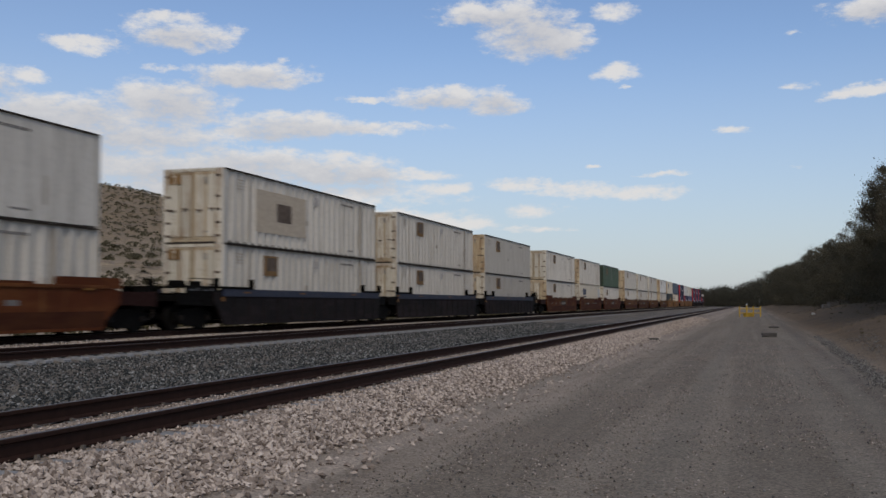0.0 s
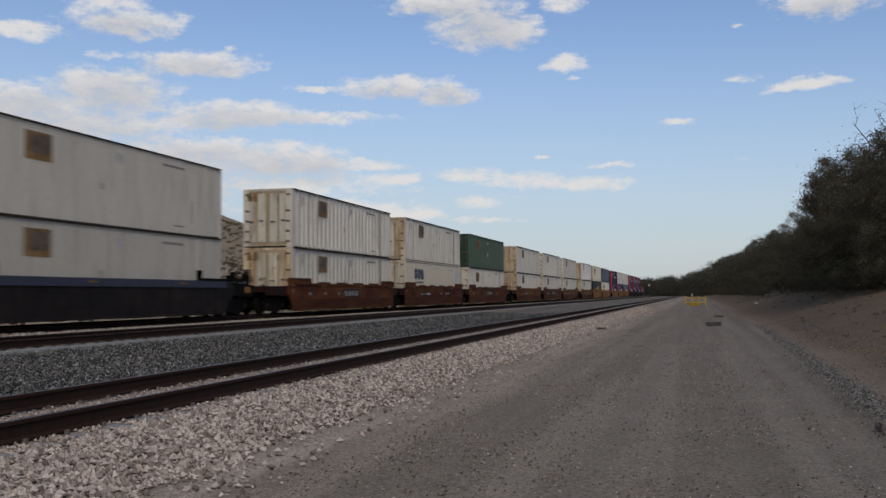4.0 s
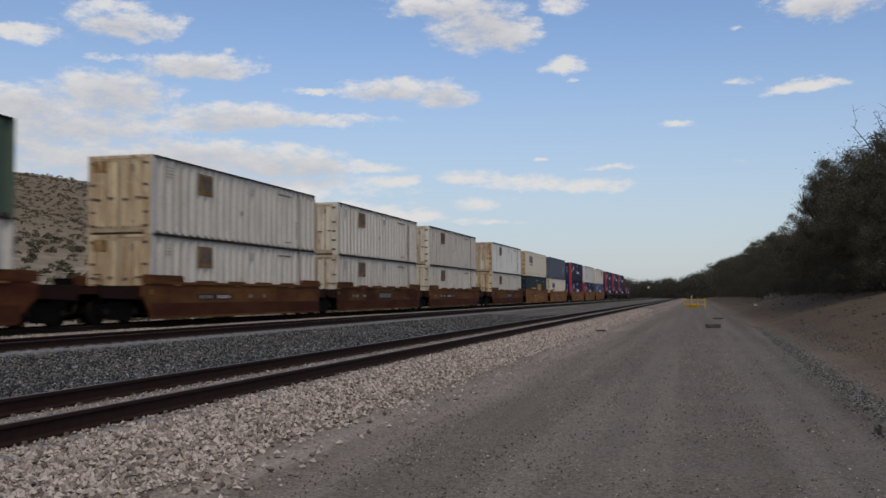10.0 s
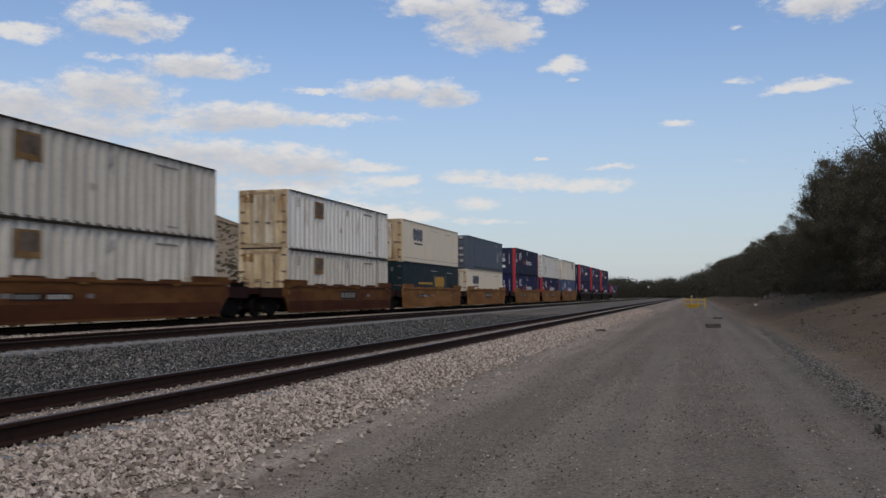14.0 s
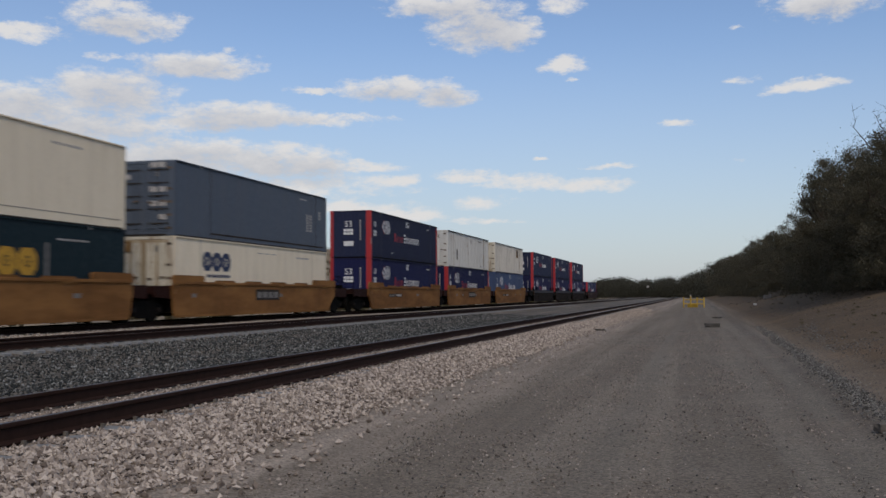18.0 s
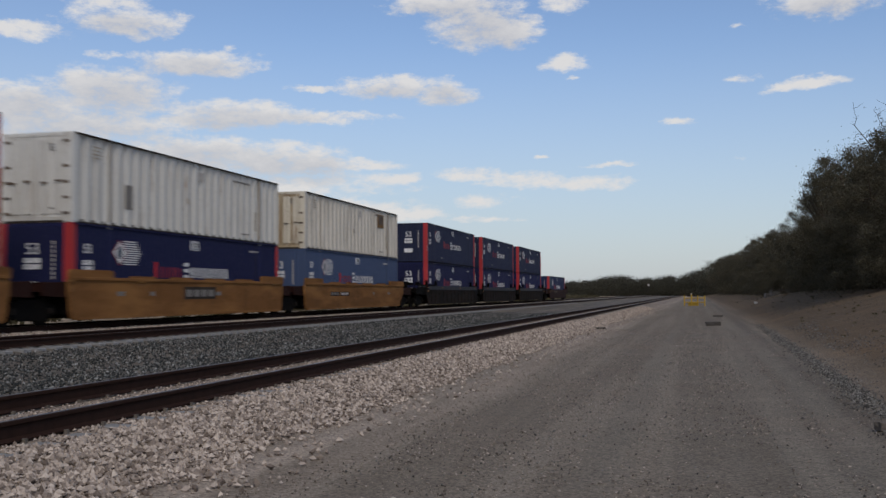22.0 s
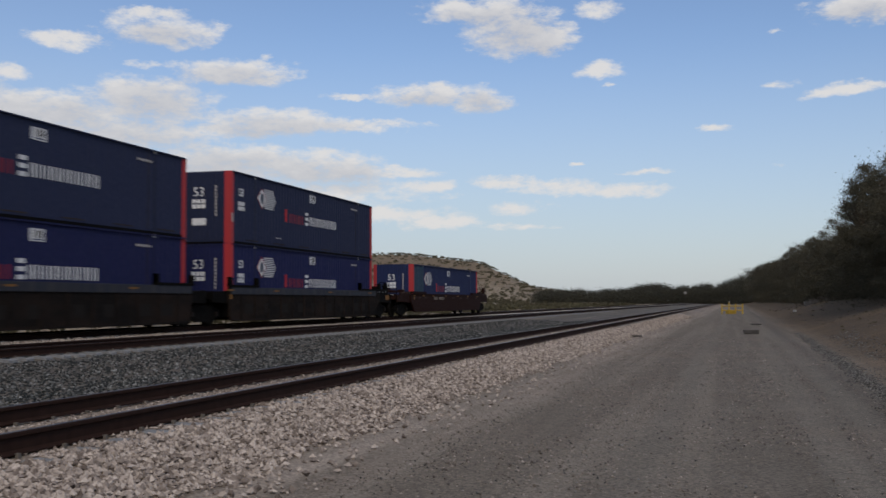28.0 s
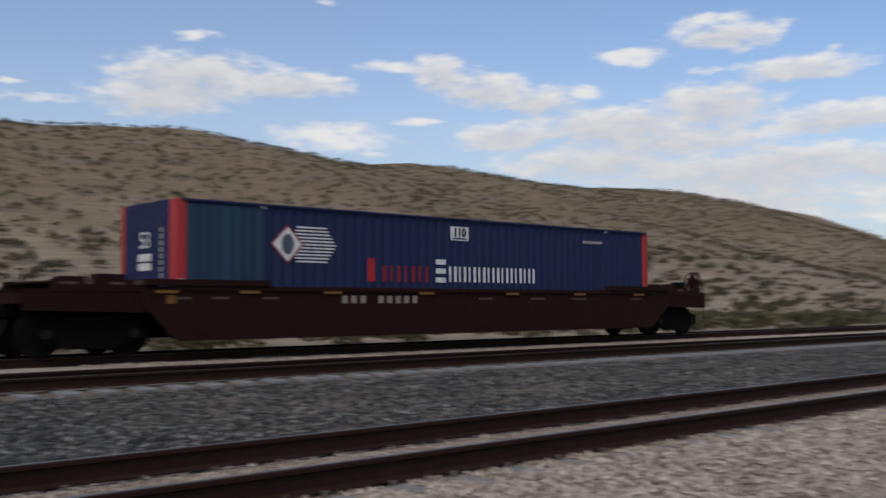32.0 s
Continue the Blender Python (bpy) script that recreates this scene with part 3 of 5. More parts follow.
def track(name, cx, top, label, far, y0, y1):
    t = tagged(new(name), label, kind="structure")
    for s in (-1, 1):
        bm = bmesh.new()
        prism(bm, [(cx + s * 0.7525 + px, top - 0.186 + pz) for px, pz in RAIL], "y", -80, far)
        rail = part("rail", bm, M["rail"], t, "rust-brown steel rail")
        block("running_surface", (cx + s * 0.7525 - 0.027, cx + s * 0.7525 + 0.027, -80, far, top - 0.002, top + 0.003), M["rail_top"], rail, "worn grey rail head")
    bm = bmesh.new()
    w = 1.28
    prism(bm, [(-w, -0.2), (w, -0.2), (w, -0.02), (w - 0.05, 0.0), (-w + 0.05, 0.0), (-w, -0.02)], "y", -0.13, 0.13)
    first = part("tie", bm, M["tie"], t, "grey concrete tie bedded in ballast")
    rnd = random.Random(name)
    n = 0
    y = y0
    while y < y1:
        ob = first if n == 0 else new("tie", first.data)
        ob.parent = t
        ob.matrix_basis = pose(cx + rnd.uniform(-0.02, 0.02), y + rnd.uniform(-0.02, 0.02), top - 0.205 + rnd.uniform(-0.010, 0.004), 0, 0, rnd.uniform(-0.6, 0.6))
        n += 1
        y += 0.61
    bm = bmesh.new()
    y = y0
    while y < y1:
        for s in (-1, 1):
            for e in (-1, 1):
                x = cx + s * 0.7525 + e * 0.095
                box(bm, x - 0.016, x + 0.016, y - 0.02, y + 0.02, top - 0.21, top - 0.165)
        y += 0.61
    tagged(part("rail_clip", bm, M["clip"], t, "dark tie clips"), kind="stuff")
    return t


track("track_1", -6.64, 0.51, "nearest siding track with rusty rails on concrete ties", 700, 0.5, 110)
track("track_2", -16.13, 0.60, "middle track with dark rails on concrete ties", 700, 3, 130)
track("track_3", TRAIN_X, RAIL_Z, "main track under the passing train", 700, 3, 130)


# ---- loose stones ----
OCTA = [(1, 0, 0), (-1, 0, 0), (0, 1, 0), (0, -1, 0), (0, 0, 1), (0, 0, -1)]
OCTF = [(0, 2, 4), (2, 1, 4), (1, 3, 4), (3, 0, 4), (2, 0, 5), (1, 2, 5), (3, 1, 5), (0, 3, 5)]


def scatter_stones(name, m, label, spots, seed):
    """spots: x, y, size of each stone."""
    rng = np.random.default_rng(seed)
    k = len(spots)
    sp = np.array(spots)
    base = np.array(OCTA, float)
    v = base[None] * rng.uniform(0.55, 1.1, (k, 6, 1)) + rng.normal(0, 0.16, (k, 6, 3))
    v *= (sp[:, 2] * 0.5)[:, None, None] * np.stack([np.ones(k), rng.uniform(0.7, 1.1, k), rng.uniform(0.65, 1.0, k)], 1)[:, None, :]
    a = rng.uniform(0, 2 * math.pi, k)
    c, s = np.cos(a)[:, None], np.sin(a)[:, None]
    x, y = v[..., 0] * c - v[..., 1] * s, v[..., 0] * s + v[..., 1] * c
    z0 = np.array([ground_z(p[0], p[1]) for p in spots])
    pts = np.stack([x + sp[:, 0:1], y + sp[:, 1:2], v[..., 2] + z0[:, None] + (sp[:, 2] * rng.uniform(0.08, 0.36, k))[:, None]], -1).reshape(-1, 3)
    faces = (np.array(OCTF)[None] + 6 * np.arange(k)[:, None, None]).reshape(-1, 3)
    return tagged(new(name, mesh_from(name, pts.tolist(), faces.tolist(), m)), label, kind="stuff")


def spots_in(rng, n, x0, x1, y0, y1, s0, s1, skew=1.0):
    """More of them near the camera where skew is over 1."""
    return [(rng.uniform(x0, x1), y0 + (y1 - y0) * rng.random() ** skew, rng.uniform(s0, s1)) for _ in range(n)]


def build_stones():
    rng = random.Random(4)

    def on_tie(x, y):
        """Over the bared end of a tie of the siding."""
        return -5.87 < x < -5.40 and y < 32 and abs((y - 0.5 + 0.305) % 0.61 - 0.305) < 0.12

    shoulder = []
    while len(shoulder) < 46000:
        y = 3 + 100 * rng.random() ** 2.0
        toe = -4.22 + 0.22 * noise.noise((y * 0.55, 2.0, 0.0)) + 0.10 * noise.noise((y * 2.1, 7.0, 0.0))
        x = toe - (5.5 + toe) * rng.random() ** 0.85 if rng.random() < 0.97 else toe + 0.7 * rng.random() ** 1.6
        if not on_tie(x, y):
            shoulder.append((x, y, rng.uniform(0.036, 0.095)))
    inside = spots_in(rng, 9000, -7.25, -6.0, 2, 50, 0.022, 0.05, 1.6)
    inside += [p for p in spots_in(rng, 11000, -5.86, -5.3, 2, 50, 0.035, 0.07, 1.6) if not on_tie(p[0], p[1])]
    inside += spots_in(rng, 2500, -8.1, -7.5, 2, 45, 0.03, 0.07, 1.6)
    inside += spots_in(rng, 6000, -19.4, -17.1, 8, 60, 0.04, 0.08, 1.3)
    scatter_stones("pale_ballast", M["pink"], "pale pinkish crushed-stone ballast beside the siding", shoulder + inside, 1)
    scatter_stones("grey_ballast", M["grey"], "dark grey crushed-stone ballast between the tracks", spots_in(rng, 46000, -14.83, -7.9, 3, 70, 0.034, 0.078, 1.5), 2)

    def loose(n, x0, x1, s0, s1):
        """Gravel thrown out of the smooth wheel lanes."""
        got = []
        while len(got) < n:
            x, y = rng.uniform(x0, x1), 3.5 + 42 * rng.random() ** 2.0
            lane = min(abs(x - 1.02), abs(x - 1.62), abs(x + 0.9))
            if lane > 0.2 or rng.random() < 0.25:
                if noise.noise((x * 1.4, y * 0.35, 3.0)) + 0.55 > rng.random():
                    got.append((x, y, s0 + (s1 - s0) * rng.random() ** 1.6))
        return got

    berm = []
    for _ in range(12500):
        y = 4 + 46 * rng.random() ** 1.3
        berm.append((1.96 + 0.019 * y + 0.10 * noise.noise((y * 0.5, 0.0, 4.0)) + rng.gauss(0, 0.14), y, rng.uniform(0.014, 0.05)))
    berm += [(3.75 + 0.03 * (y - 35) + rng.gauss(0, 0.3), y, rng.uniform(0.02, 0.065)) for y in (rng.uniform(27, 44) for _ in range(900))]
    berm += spots_in(rng, 5200, 2.2, 4.6, 7, 30, 0.012, 0.042, 1.3) + spots_in(rng, 1600, 4.0, 8, 12, 70, 0.02, 0.06, 1.3)
    berm += loose(5200, -3.3, 1.8, 0.010, 0.036)
    scatter_stones("berm_gravel", M["berm"], "dark grey gravel berm along the road", berm, 6)
    scatter_stones("road_gravel", M["road_stone"], "loose small gravel on the dirt road", loose(19000, -3.6, 2.0, 0.008, 0.028), 3)
    scatter_stones("road_pebbles", M["road_stone"], "scattered pale pebbles on the dirt road", loose(7500, -3.6, 2.0, 0.012, 0.044), 5)
    # the nearest ballast stones, each a piece of its own
    protos = []
    for i in range(6):
        bm = bmesh.new()
        bmesh.ops.create_icosphere(bm, subdivisions=1, radius=0.5)
        for v in bm.verts:
            v.co *= rng.uniform(0.7, 1.1)
            v.co.z *= 0.7
        me = bpy.data.meshes.new("stone")
        bm.to_mesh(me)
        bm.free()
        me.materials.append(M["pink"])
        protos.append(me)
    for i in range(300):
        ob = new("stone", protos[i % 6])
        ob.parent = ground
        s = rng.uniform(0.045, 0.095)
        x, y = -4.1 - 1.25 * rng.random(), 5.2 + 5.5 * rng.random()
        ob.matrix_basis = pose(x, y, ground_z(x, y) + s * 0.2, rng.uniform(-20, 20), rng.uniform(-20, 20), rng.uniform(0, 360)) @ Matrix.Diagonal((s, s, s, 1))


# ---- containers: 53 ft boxes, origin under the front end's middle, length along y, the seen side at +x ----
LEN, HALF, TALL = 16.15, 1.295, 2.896
SIDES = {}


def side_mesh(pitch, depth, m):
    """A side sheet pressed into upright ribs."""
    key = (pitch, depth, m.name)
    if key not in SIDES:
        outline = []
        y, n = 0.16, round((LEN - 0.32) / pitch) if pitch else 0
        if n:
            p = (LEN - 0.32) / n
            for i in range(n):
                a = y + i * p
                outline += [(a, 0), (a + p * 0.40, 0), (a + p * 0.50, -depth), (a + p * 0.74, -depth)]
            outline.append((LEN - 0.16, 0))
        else:
            outline = [(y + (LEN - 0.32) * i / 13 + e * 0.012, -0.006 * (e == 0)) for i in range(14) for e in ((-1, 0, 1) if 0 < i < 13 else (0,))]
        verts = [(x, a, z) for z in (0.05, TALL - 0.04) for a, x in outline]
        k = len(outline)
        SIDES[key] = mesh_from("side_wall", verts, [(i, i + 1, k + i + 1, k + i) for i in range(k - 1)], m)
    return SIDES[key]


def decal(name, y0, y1, z0, z1, m, parent, label="", out=0.006):
    return block(name, (HALF + 0.001, HALF + out, y0, y1, z0, z1), m, parent, label)


def end_decal(name, x0, x1, z0, z1, m, parent, label="", out=0.006):
    return block(name, (x0, x1, -0.022 - out, -0.0195, z0, z1), m, parent, label)


def words(name, text, y, z, size, m, parent, on_end=False, label="", bold=0.0):
    cu = bpy.data.curves.new(name, "FONT")
    cu.body, cu.size, cu.align_x, cu.align_y, cu.extrude = text, size, "CENTER", "CENTER", 0.003
    cu.offset = bold
    tmp = bpy.data.objects.new("words", cu)
    me = bpy.data.meshes.new_from_object(tmp)
    bpy.data.objects.remove(tmp)
    me.materials.append(m)
    ob = new(name, me)
    ob.parent = parent
    ob.matrix_basis = pose(y, -0.026, z, 90, 0, 0) if on_end else pose(HALF + 0.008, y, z, 90, 0, 90)
    if label:
        ob["label"] = label
    return ob


def bars(name, y0, y1, z0, z1, n, m, parent, label="", gap=0.22):
    """A word that is not lettered: a row of upright bars."""
    bm = bmesh.new()
    p = (y1 - y0) / n
    for i in range(n):
        a = y0 + i * p
        box(bm, HALF + 0.001, HALF + 0.006, a + p * gap * 0.5, a + p * (1 - gap * 0.5), z0, z1)
    return tagged(part(name, bm, m, parent, label), kind="stuff")


def strokes(c, y0, y1, z0, z1, widths, m, label):
    """A word that is not lettered: upright bars of uneven width."""
    bm = bmesh.new()
    p = (y1 - y0) / len(widths)
    for i, w in enumerate(widths):
        a = y0 + i * p
        box(bm, HALF + 0.001, HALF + 0.006, a, a + p * w, z0, z1)
    return tagged(part("lettering", bm, m, c, label), kind="stuff")


def shell(c, side, end, pitch, depth, posts, roof="dark", doors=True, rust_end=None):
    for s in (1, -1):
        w = new("side_wall", side_mesh(pitch, depth, side))
        w.parent = c
        if s == 1:
            w.matrix_basis = pose(HALF - 0.002, 0, 0)
        else:
            w.matrix_basis = pose(-HALF + 0.002, LEN, 0, 0, 0, 180)
        block("top_rail", (s * HALF - 0.05, s * HALF + 0.05, 0.1, LEN - 0.1, TALL - 0.045, TALL) if s > 0 else (-HALF - 0.0, -HALF + 0.06, 0.1, LEN - 0.1, TALL - 0.09, TALL), M["seal"] if roof == "dark" else side, c, "dark top rail" if roof == "dark" else "")
        # doorless boxes: rail painted near-black for the shaded gap between stacked boxes
        block("bottom_rail", (s * HALF - 0.06, s * HALF - 0.004, 0.1, LEN - 0.1, 0.012, 0.065) if doors else (s * HALF - 0.05, s * HALF + 0.005, 0.25, LEN - 0.25, 0.004, 0.10), M["seal"] if doors else M["dark"], c, "dark bottom rail, its colour standing for the shaded seam")
        tall, wide, proud = (TALL + 0.0, 0.24, 0.012) if not doors else (TALL, 0.2, 0.004)
        for y in (-0.022, LEN - wide):
            block("corner_post", (HALF - 0.30, HALF + proud, y, y + wide, 0.0, tall) if s > 0 else (-HALF - proud, -HALF + 0.22, y, y + wide, 0.0, tall), posts, c, bevel=0.015)
        if doors:
            block("end_post", (s * (HALF - 0.16) - 0.135, s * (HALF - 0.16) + 0.135, -0.028, -0.0215, 0.02, TALL - 0.02), rust_end or end, c)
        for y in (2.0, 14.0):
            block("stiffener", (s * HALF - 0.03, s * HALF + 0.003, y, y + 0.16, 0.13, TALL - 0.08) if s > 0 else (-HALF - 0.003, -HALF + 0.03, y, y + 0.16, 0.13, TALL - 0.08), M["stiff"] if pitch == 0.62 and side != M["green"] else side, c)
            block("corner_casting", (s * HALF - 0.1, s * HALF + 0.006, y, y + 0.17, TALL - 0.11, TALL + 0.012) if s > 0 else (-HALF - 0.006, -HALF + 0.1, y, y + 0.17, TALL - 0.11, TALL + 0.012), M["dull_ink"], c)
    block("roof", (-HALF + 0.05, HALF - 0.05, 0.05, LEN - 0.05, TALL - 0.05, TALL - 0.01), side, c)
    block("floor", (-HALF + 0.06, HALF - 0.06, 0.05, LEN - 0.05, 0.05, 0.14), M["seal"], c)
    block("end_wall", (-HALF + 0.15, HALF - 0.15, LEN - 0.06, LEN - 0.012, 0.05, TALL - 0.05), side, c)
    e = rust_end or end
    block("end_header", (-HALF + 0.15, HALF - 0.15, -0.015, 0.08, TALL - 0.12, TALL - 0.002), e, c)
    block("end_sill", (-HALF + 0.15, HALF - 0.15, -0.015, 0.08, 0.0, 0.16), M["grime"] if end in (M["old_white"], M["rusty"]) else e, c)
    # raised dark strip that paints the shade of the gap below the sill
    block("end_gap", (-HALF + 0.12, HALF - 0.32, -0.030, -0.0225, 0.004, 0.075), M["dark"] if not doors else M["seal"], c, "dark strip painted as the shaded gap under the end sill")
    if not doors:
        bm = bmesh.new()
        n = 9
        pts = []
        for i in range(n):
            a, p = -HALF + 0.15 + i * (2 * HALF - 0.3) / n, (2 * HALF - 0.3) / n
            pts += [(a, -0.02), (a + p * 0.55, -0.02), (a + p * 0.65, 0.01), (a + p * 0.9, 0.01)]
        pts.append((HALF - 0.15, -0.02))
        v = [[bm.verts.new((x, y, z)) for x, y in pts] for z in (0.16, TALL - 0.12)]
        for i in range(len(pts) - 1):
            bm.faces.new((v[0][i], v[0][i + 1], v[1][i + 1], v[1][i]))
        part("end_wall", bm, end, c)
        return
    for s in (-1, 1):
        x0, x1 = (0.01, HALF - 0.17) if s > 0 else (-HALF + 0.17, -0.01)
        bm = bmesh.new()
        box(bm, x0, x1, 0.0, 0.05, 0.17, TALL - 0.13)
        worn = end in (M["old_white"], M["rusty"])
        d = part("door", bm, M["grime"] if worn else end, c, "cream steel door with lock rods")
        for k in range(2):
            a = x0 + 0.09 + k * (x1 - x0 - 0.1) / 2
            bm = bmesh.new()
            prism(bm, [(a, 0.0), (a + 0.03, -0.03), (a + (x1 - x0) / 2 - 0.19, -0.03), (a + (x1 - x0) / 2 - 0.16, 0.0)], "y", 0.28, TALL - 0.25)
            for v in bm.verts:
                v.co = (v.co.x, v.co.z, v.co.y)
            bmesh.ops.recalc_face_normals(bm, faces=bm.faces[:])
            part("door_panel", bm, (end if (k + (s > 0)) % 2 else e) if worn else end, d, "pressed door panel")
        for f in (0.30, 0.78):
            x = x0 + (x1 - x0) * f
            bm = bmesh.new()
            rod(bm, (x, -0.05, 0.1), (x, -0.05, TALL - 0.08), 0.022, n=6)
            for z in (0.32, 1.1, 1.9, 2.6):
                box(bm, x - 0.06, x + 0.06, -0.06, -0.012, z - 0.03, z + 0.03)
            r = part("lock_rod", bm, e, d)
            block("handle", (x - 0.16, x + 0.05, -0.085, -0.062, 1.2 + 0.12 * f, 1.27 + 0.12 * f), M["patch_dark"], c, "dark steel door handle")
        x = s * (HALF - 0.11)
        for z in (0.3, 0.8, 1.3, 1.8, 2.6):
            block("hinge", (min(x, x - s * 0.22), max(x, x - s * 0.22), -0.045, 0.0, z - 0.045, z + 0.045), M["patch_dark"], d)
    if end in (M["old_white"], M["rusty"]):
        end_decal("patch", -HALF + 0.24, -HALF + 0.78, TALL - 0.60, TALL - 0.2, M["patch"], c, "brown repainted square", out=0.03)
    bm = bmesh.new()
    box(bm, 0.12, 0.95, -0.02, -0.012, 0.44, 0.48)
    part("placard", bm, M["ink"], c)
    for k in range(3):
        end_decal("lettering", 0.45, 1.0 - 0.1 * k, TALL - 0.42 - 0.09 * k, TALL - 0.37 - 0.09 * k, M["ink"], c, out=0.004)


def white_box(c, patch=(3.5, 4.8, 1.75, 2.6), end="old_white", rust=None, side="white", marks=True, smooth_side=False):
    shell(c, M[side], M[end], 0.0 if smooth_side else 0.62, 0.14, M[side], rust_end=M[rust] if rust else None)
    if patch:
        y0, y1, z0, z1 = patch
        p = decal("patch", y0, y1, z0, z1, M["patch"], c, "brown repainted square")
        decal("patch_centre", y0 + 0.28, y1 - 0.12, z0 + 0.2, z1 - 0.08, M["patch_dark"], p, "darker faded emblem", out=0.010)
    if marks:
        bars("lettering", 11.4, 13.0, 2.48, 2.57, 9, M["ink"], c)
        decal("lettering", 8.33, 8.5, 2.2, 2.55, M["dull_ink"], c)
        decal("lettering", 8.58, 8.75, 2.2, 2.55, M["dull_ink"], c)
        bars("lettering", 12.2, 13.0, 0.28, 0.34, 5, M["ink"], c)
        for k in range(4):
            bars("lettering", 1.05, 1.62 - 0.08 * (k % 2), 2.52 - 0.12 * k, 2.57 - 0.12 * k, 5, M["stiff"], c)
        decal("placard", 7.35, 7.62, 1.2, 1.42, M["stiff"], c, "small grey side placard")
        decal("scuff", 13.55, 13.72, 0.5, 1.35, M["stiff"], c, "dull scuffed strip", out=0.004)


def emblem(c, y, z, m):
    """A round-ended mark of thin stripes beside a diamond."""
    bm = bmesh.new()
    for i in range(11):
        a = -0.40 + i * 0.078
        box(bm, HALF + 0.001, HALF + 0.006, y + 0.10 + abs(a + 0.02) * 0.35, y + 1.36 - abs(a + 0.02) * 0.75, z + a, z + a + 0.036)
    part("emblem_stripes", bm, m, c, "white striped emblem")
    bm = bmesh.new()
    prism(bm, [(y - 0.46, z), (y, z - 0.45), (y + 0.44, z), (y, z + 0.45)], "x", HALF + 0.002, HALF + 0.007)
    part("emblem_border", bm, M["dim_red"], c, "dark red diamond border")
    bm = bmesh.new()
    prism(bm, [(y - 0.40, z), (y, z - 0.39), (y + 0.38, z), (y, z + 0.39)], "x", HALF + 0.007, HALF + 0.010)
    d = part("emblem_diamond", bm, m, c)
    bm = bmesh.new()
    prism(bm, [(y + 0.17 * math.cos(a * math.pi / 6), z + 0.24 * math.sin(a * math.pi / 6)) for a in range(12)], "x", HALF + 0.010, HALF + 0.013)
    part("emblem_centre", bm, M["slate"], d)


def navy_box(c, teal=False, faded=False, blue=False):
    body = M["navy_mid"] if teal else M["blue_old"] if blue else M["navy_old"] if faded else M["navy"]
    shell(c, body, body, 0.29, 0.026, body if blue else M["red"], roof="navy", doors=False)
    for ob in c.children:
        if ob.name.startswith("corner_post") and not blue:
            ob["label"] = "red corner post"
    if teal:
        for k in range(7):
            decal("side_panel", 0.22 + k * 0.27, 0.46 + k * 0.27, 0.16, TALL - 0.1, M["teal"], c, "teal repaired panel", out=0.012)
        end_decal("side_panel", 1.1, 1.28, 0.5, 0.95, M["white_ink"], c, out=0.03)
    block("post_label", (HALF + 0.012, HALF + 0.016, 0.03, 0.17, 0.86, 1.22), M["dull_ink"], c, "worn white label on red post")
    for k in range(6):
        decal("lash_slot", 1.3 + k * 2.6, 2.4 + k * 2.6, 0.175, 0.215, M["seal"], c, out=0.004)
    decal("seam", 13.66, 13.70, 0.16, TALL - 0.06, M["seal"], c, "dark upright seam", out=0.004)
    emblem(c, 2.72, 2.03, M["white_ink"])
    decal("lettering", 5.0, 5.22, 1.22, 1.78, M["red_ink"], c, "tall red bar")
    strokes(c, 5.46, 7.08, 1.22, 1.62, (0.5, 0.32, 0.45, 0.3, 0.5, 0.35, 0.42), M["dim_red"], "dark red bars")
    bm = bmesh.new()
    for z in (1.22, 1.45, 1.68):
        box(bm, HALF + 0.001, HALF + 0.006, 7.2, 7.54, z, z + 0.13)
    tagged(part("lettering", bm, M["white_ink"], c, "three stacked white bars"), kind="stuff")
    strokes(c, 7.66, 11.0, 1.24, 1.64, (0.4, 0.5, 0.32, 0.42, 0.3, 0.5, 0.34, 0.5, 0.3, 0.4, 0.5, 0.3, 0.45, 0.4, 0.3, 0.5, 0.34, 0.42, 0.48), M["white_ink"], "row of white bars")
    sign = decal("height_plate", 7.72, 8.36, 2.32, 2.68, M["white_ink"], c, "white height plate")
    words("lettering", "110", 8.04, 2.52, 0.30, M["seal"], sign, bold=0.014)
    decal("lettering", 7.8, 8.28, 2.35, 2.39, M["blue_ink"], sign, out=0.010)
    bars("lettering", 13.0, 13.9, 2.44, 2.52, 8, M["dull_ink"], c)
    bars("lettering", 4.1, 4.7, 0.42, 0.47, 4, M["dull_ink"], c)
    if not teal:
        words("lettering", "53", 0.85, 2.08, 0.42, M["white_ink"], c, bold=0.008)
        for k in range(2):
            bars("lettering", 0.58, 1.16, 1.36 + 0.2 * k, 1.52 + 0.2 * k, 3, M["white_ink"], c)
    words("lettering", "53", -0.12, 2.06, 0.52, M["white_ink"], c, on_end=True)
    for k in range(2):
        for q in range(3):
            end_decal("lettering", -0.42 + q * 0.21, -0.25 + q * 0.21, 1.42 + 0.2 * k, 1.58 + 0.2 * k, M["white_ink"], c)
    end_decal("placard", -0.42, 0.2, 0.74, 1.02, M["white_ink"], c)
    bm = bmesh.new()
    for q in range(9):
        box(bm, 0.60, 0.68, -0.026, -0.02, 1.1 + q * 0.14, 1.2 + q * 0.14)
    tagged(part("lettering", bm, M["dull_ink"], c), kind="stuff")


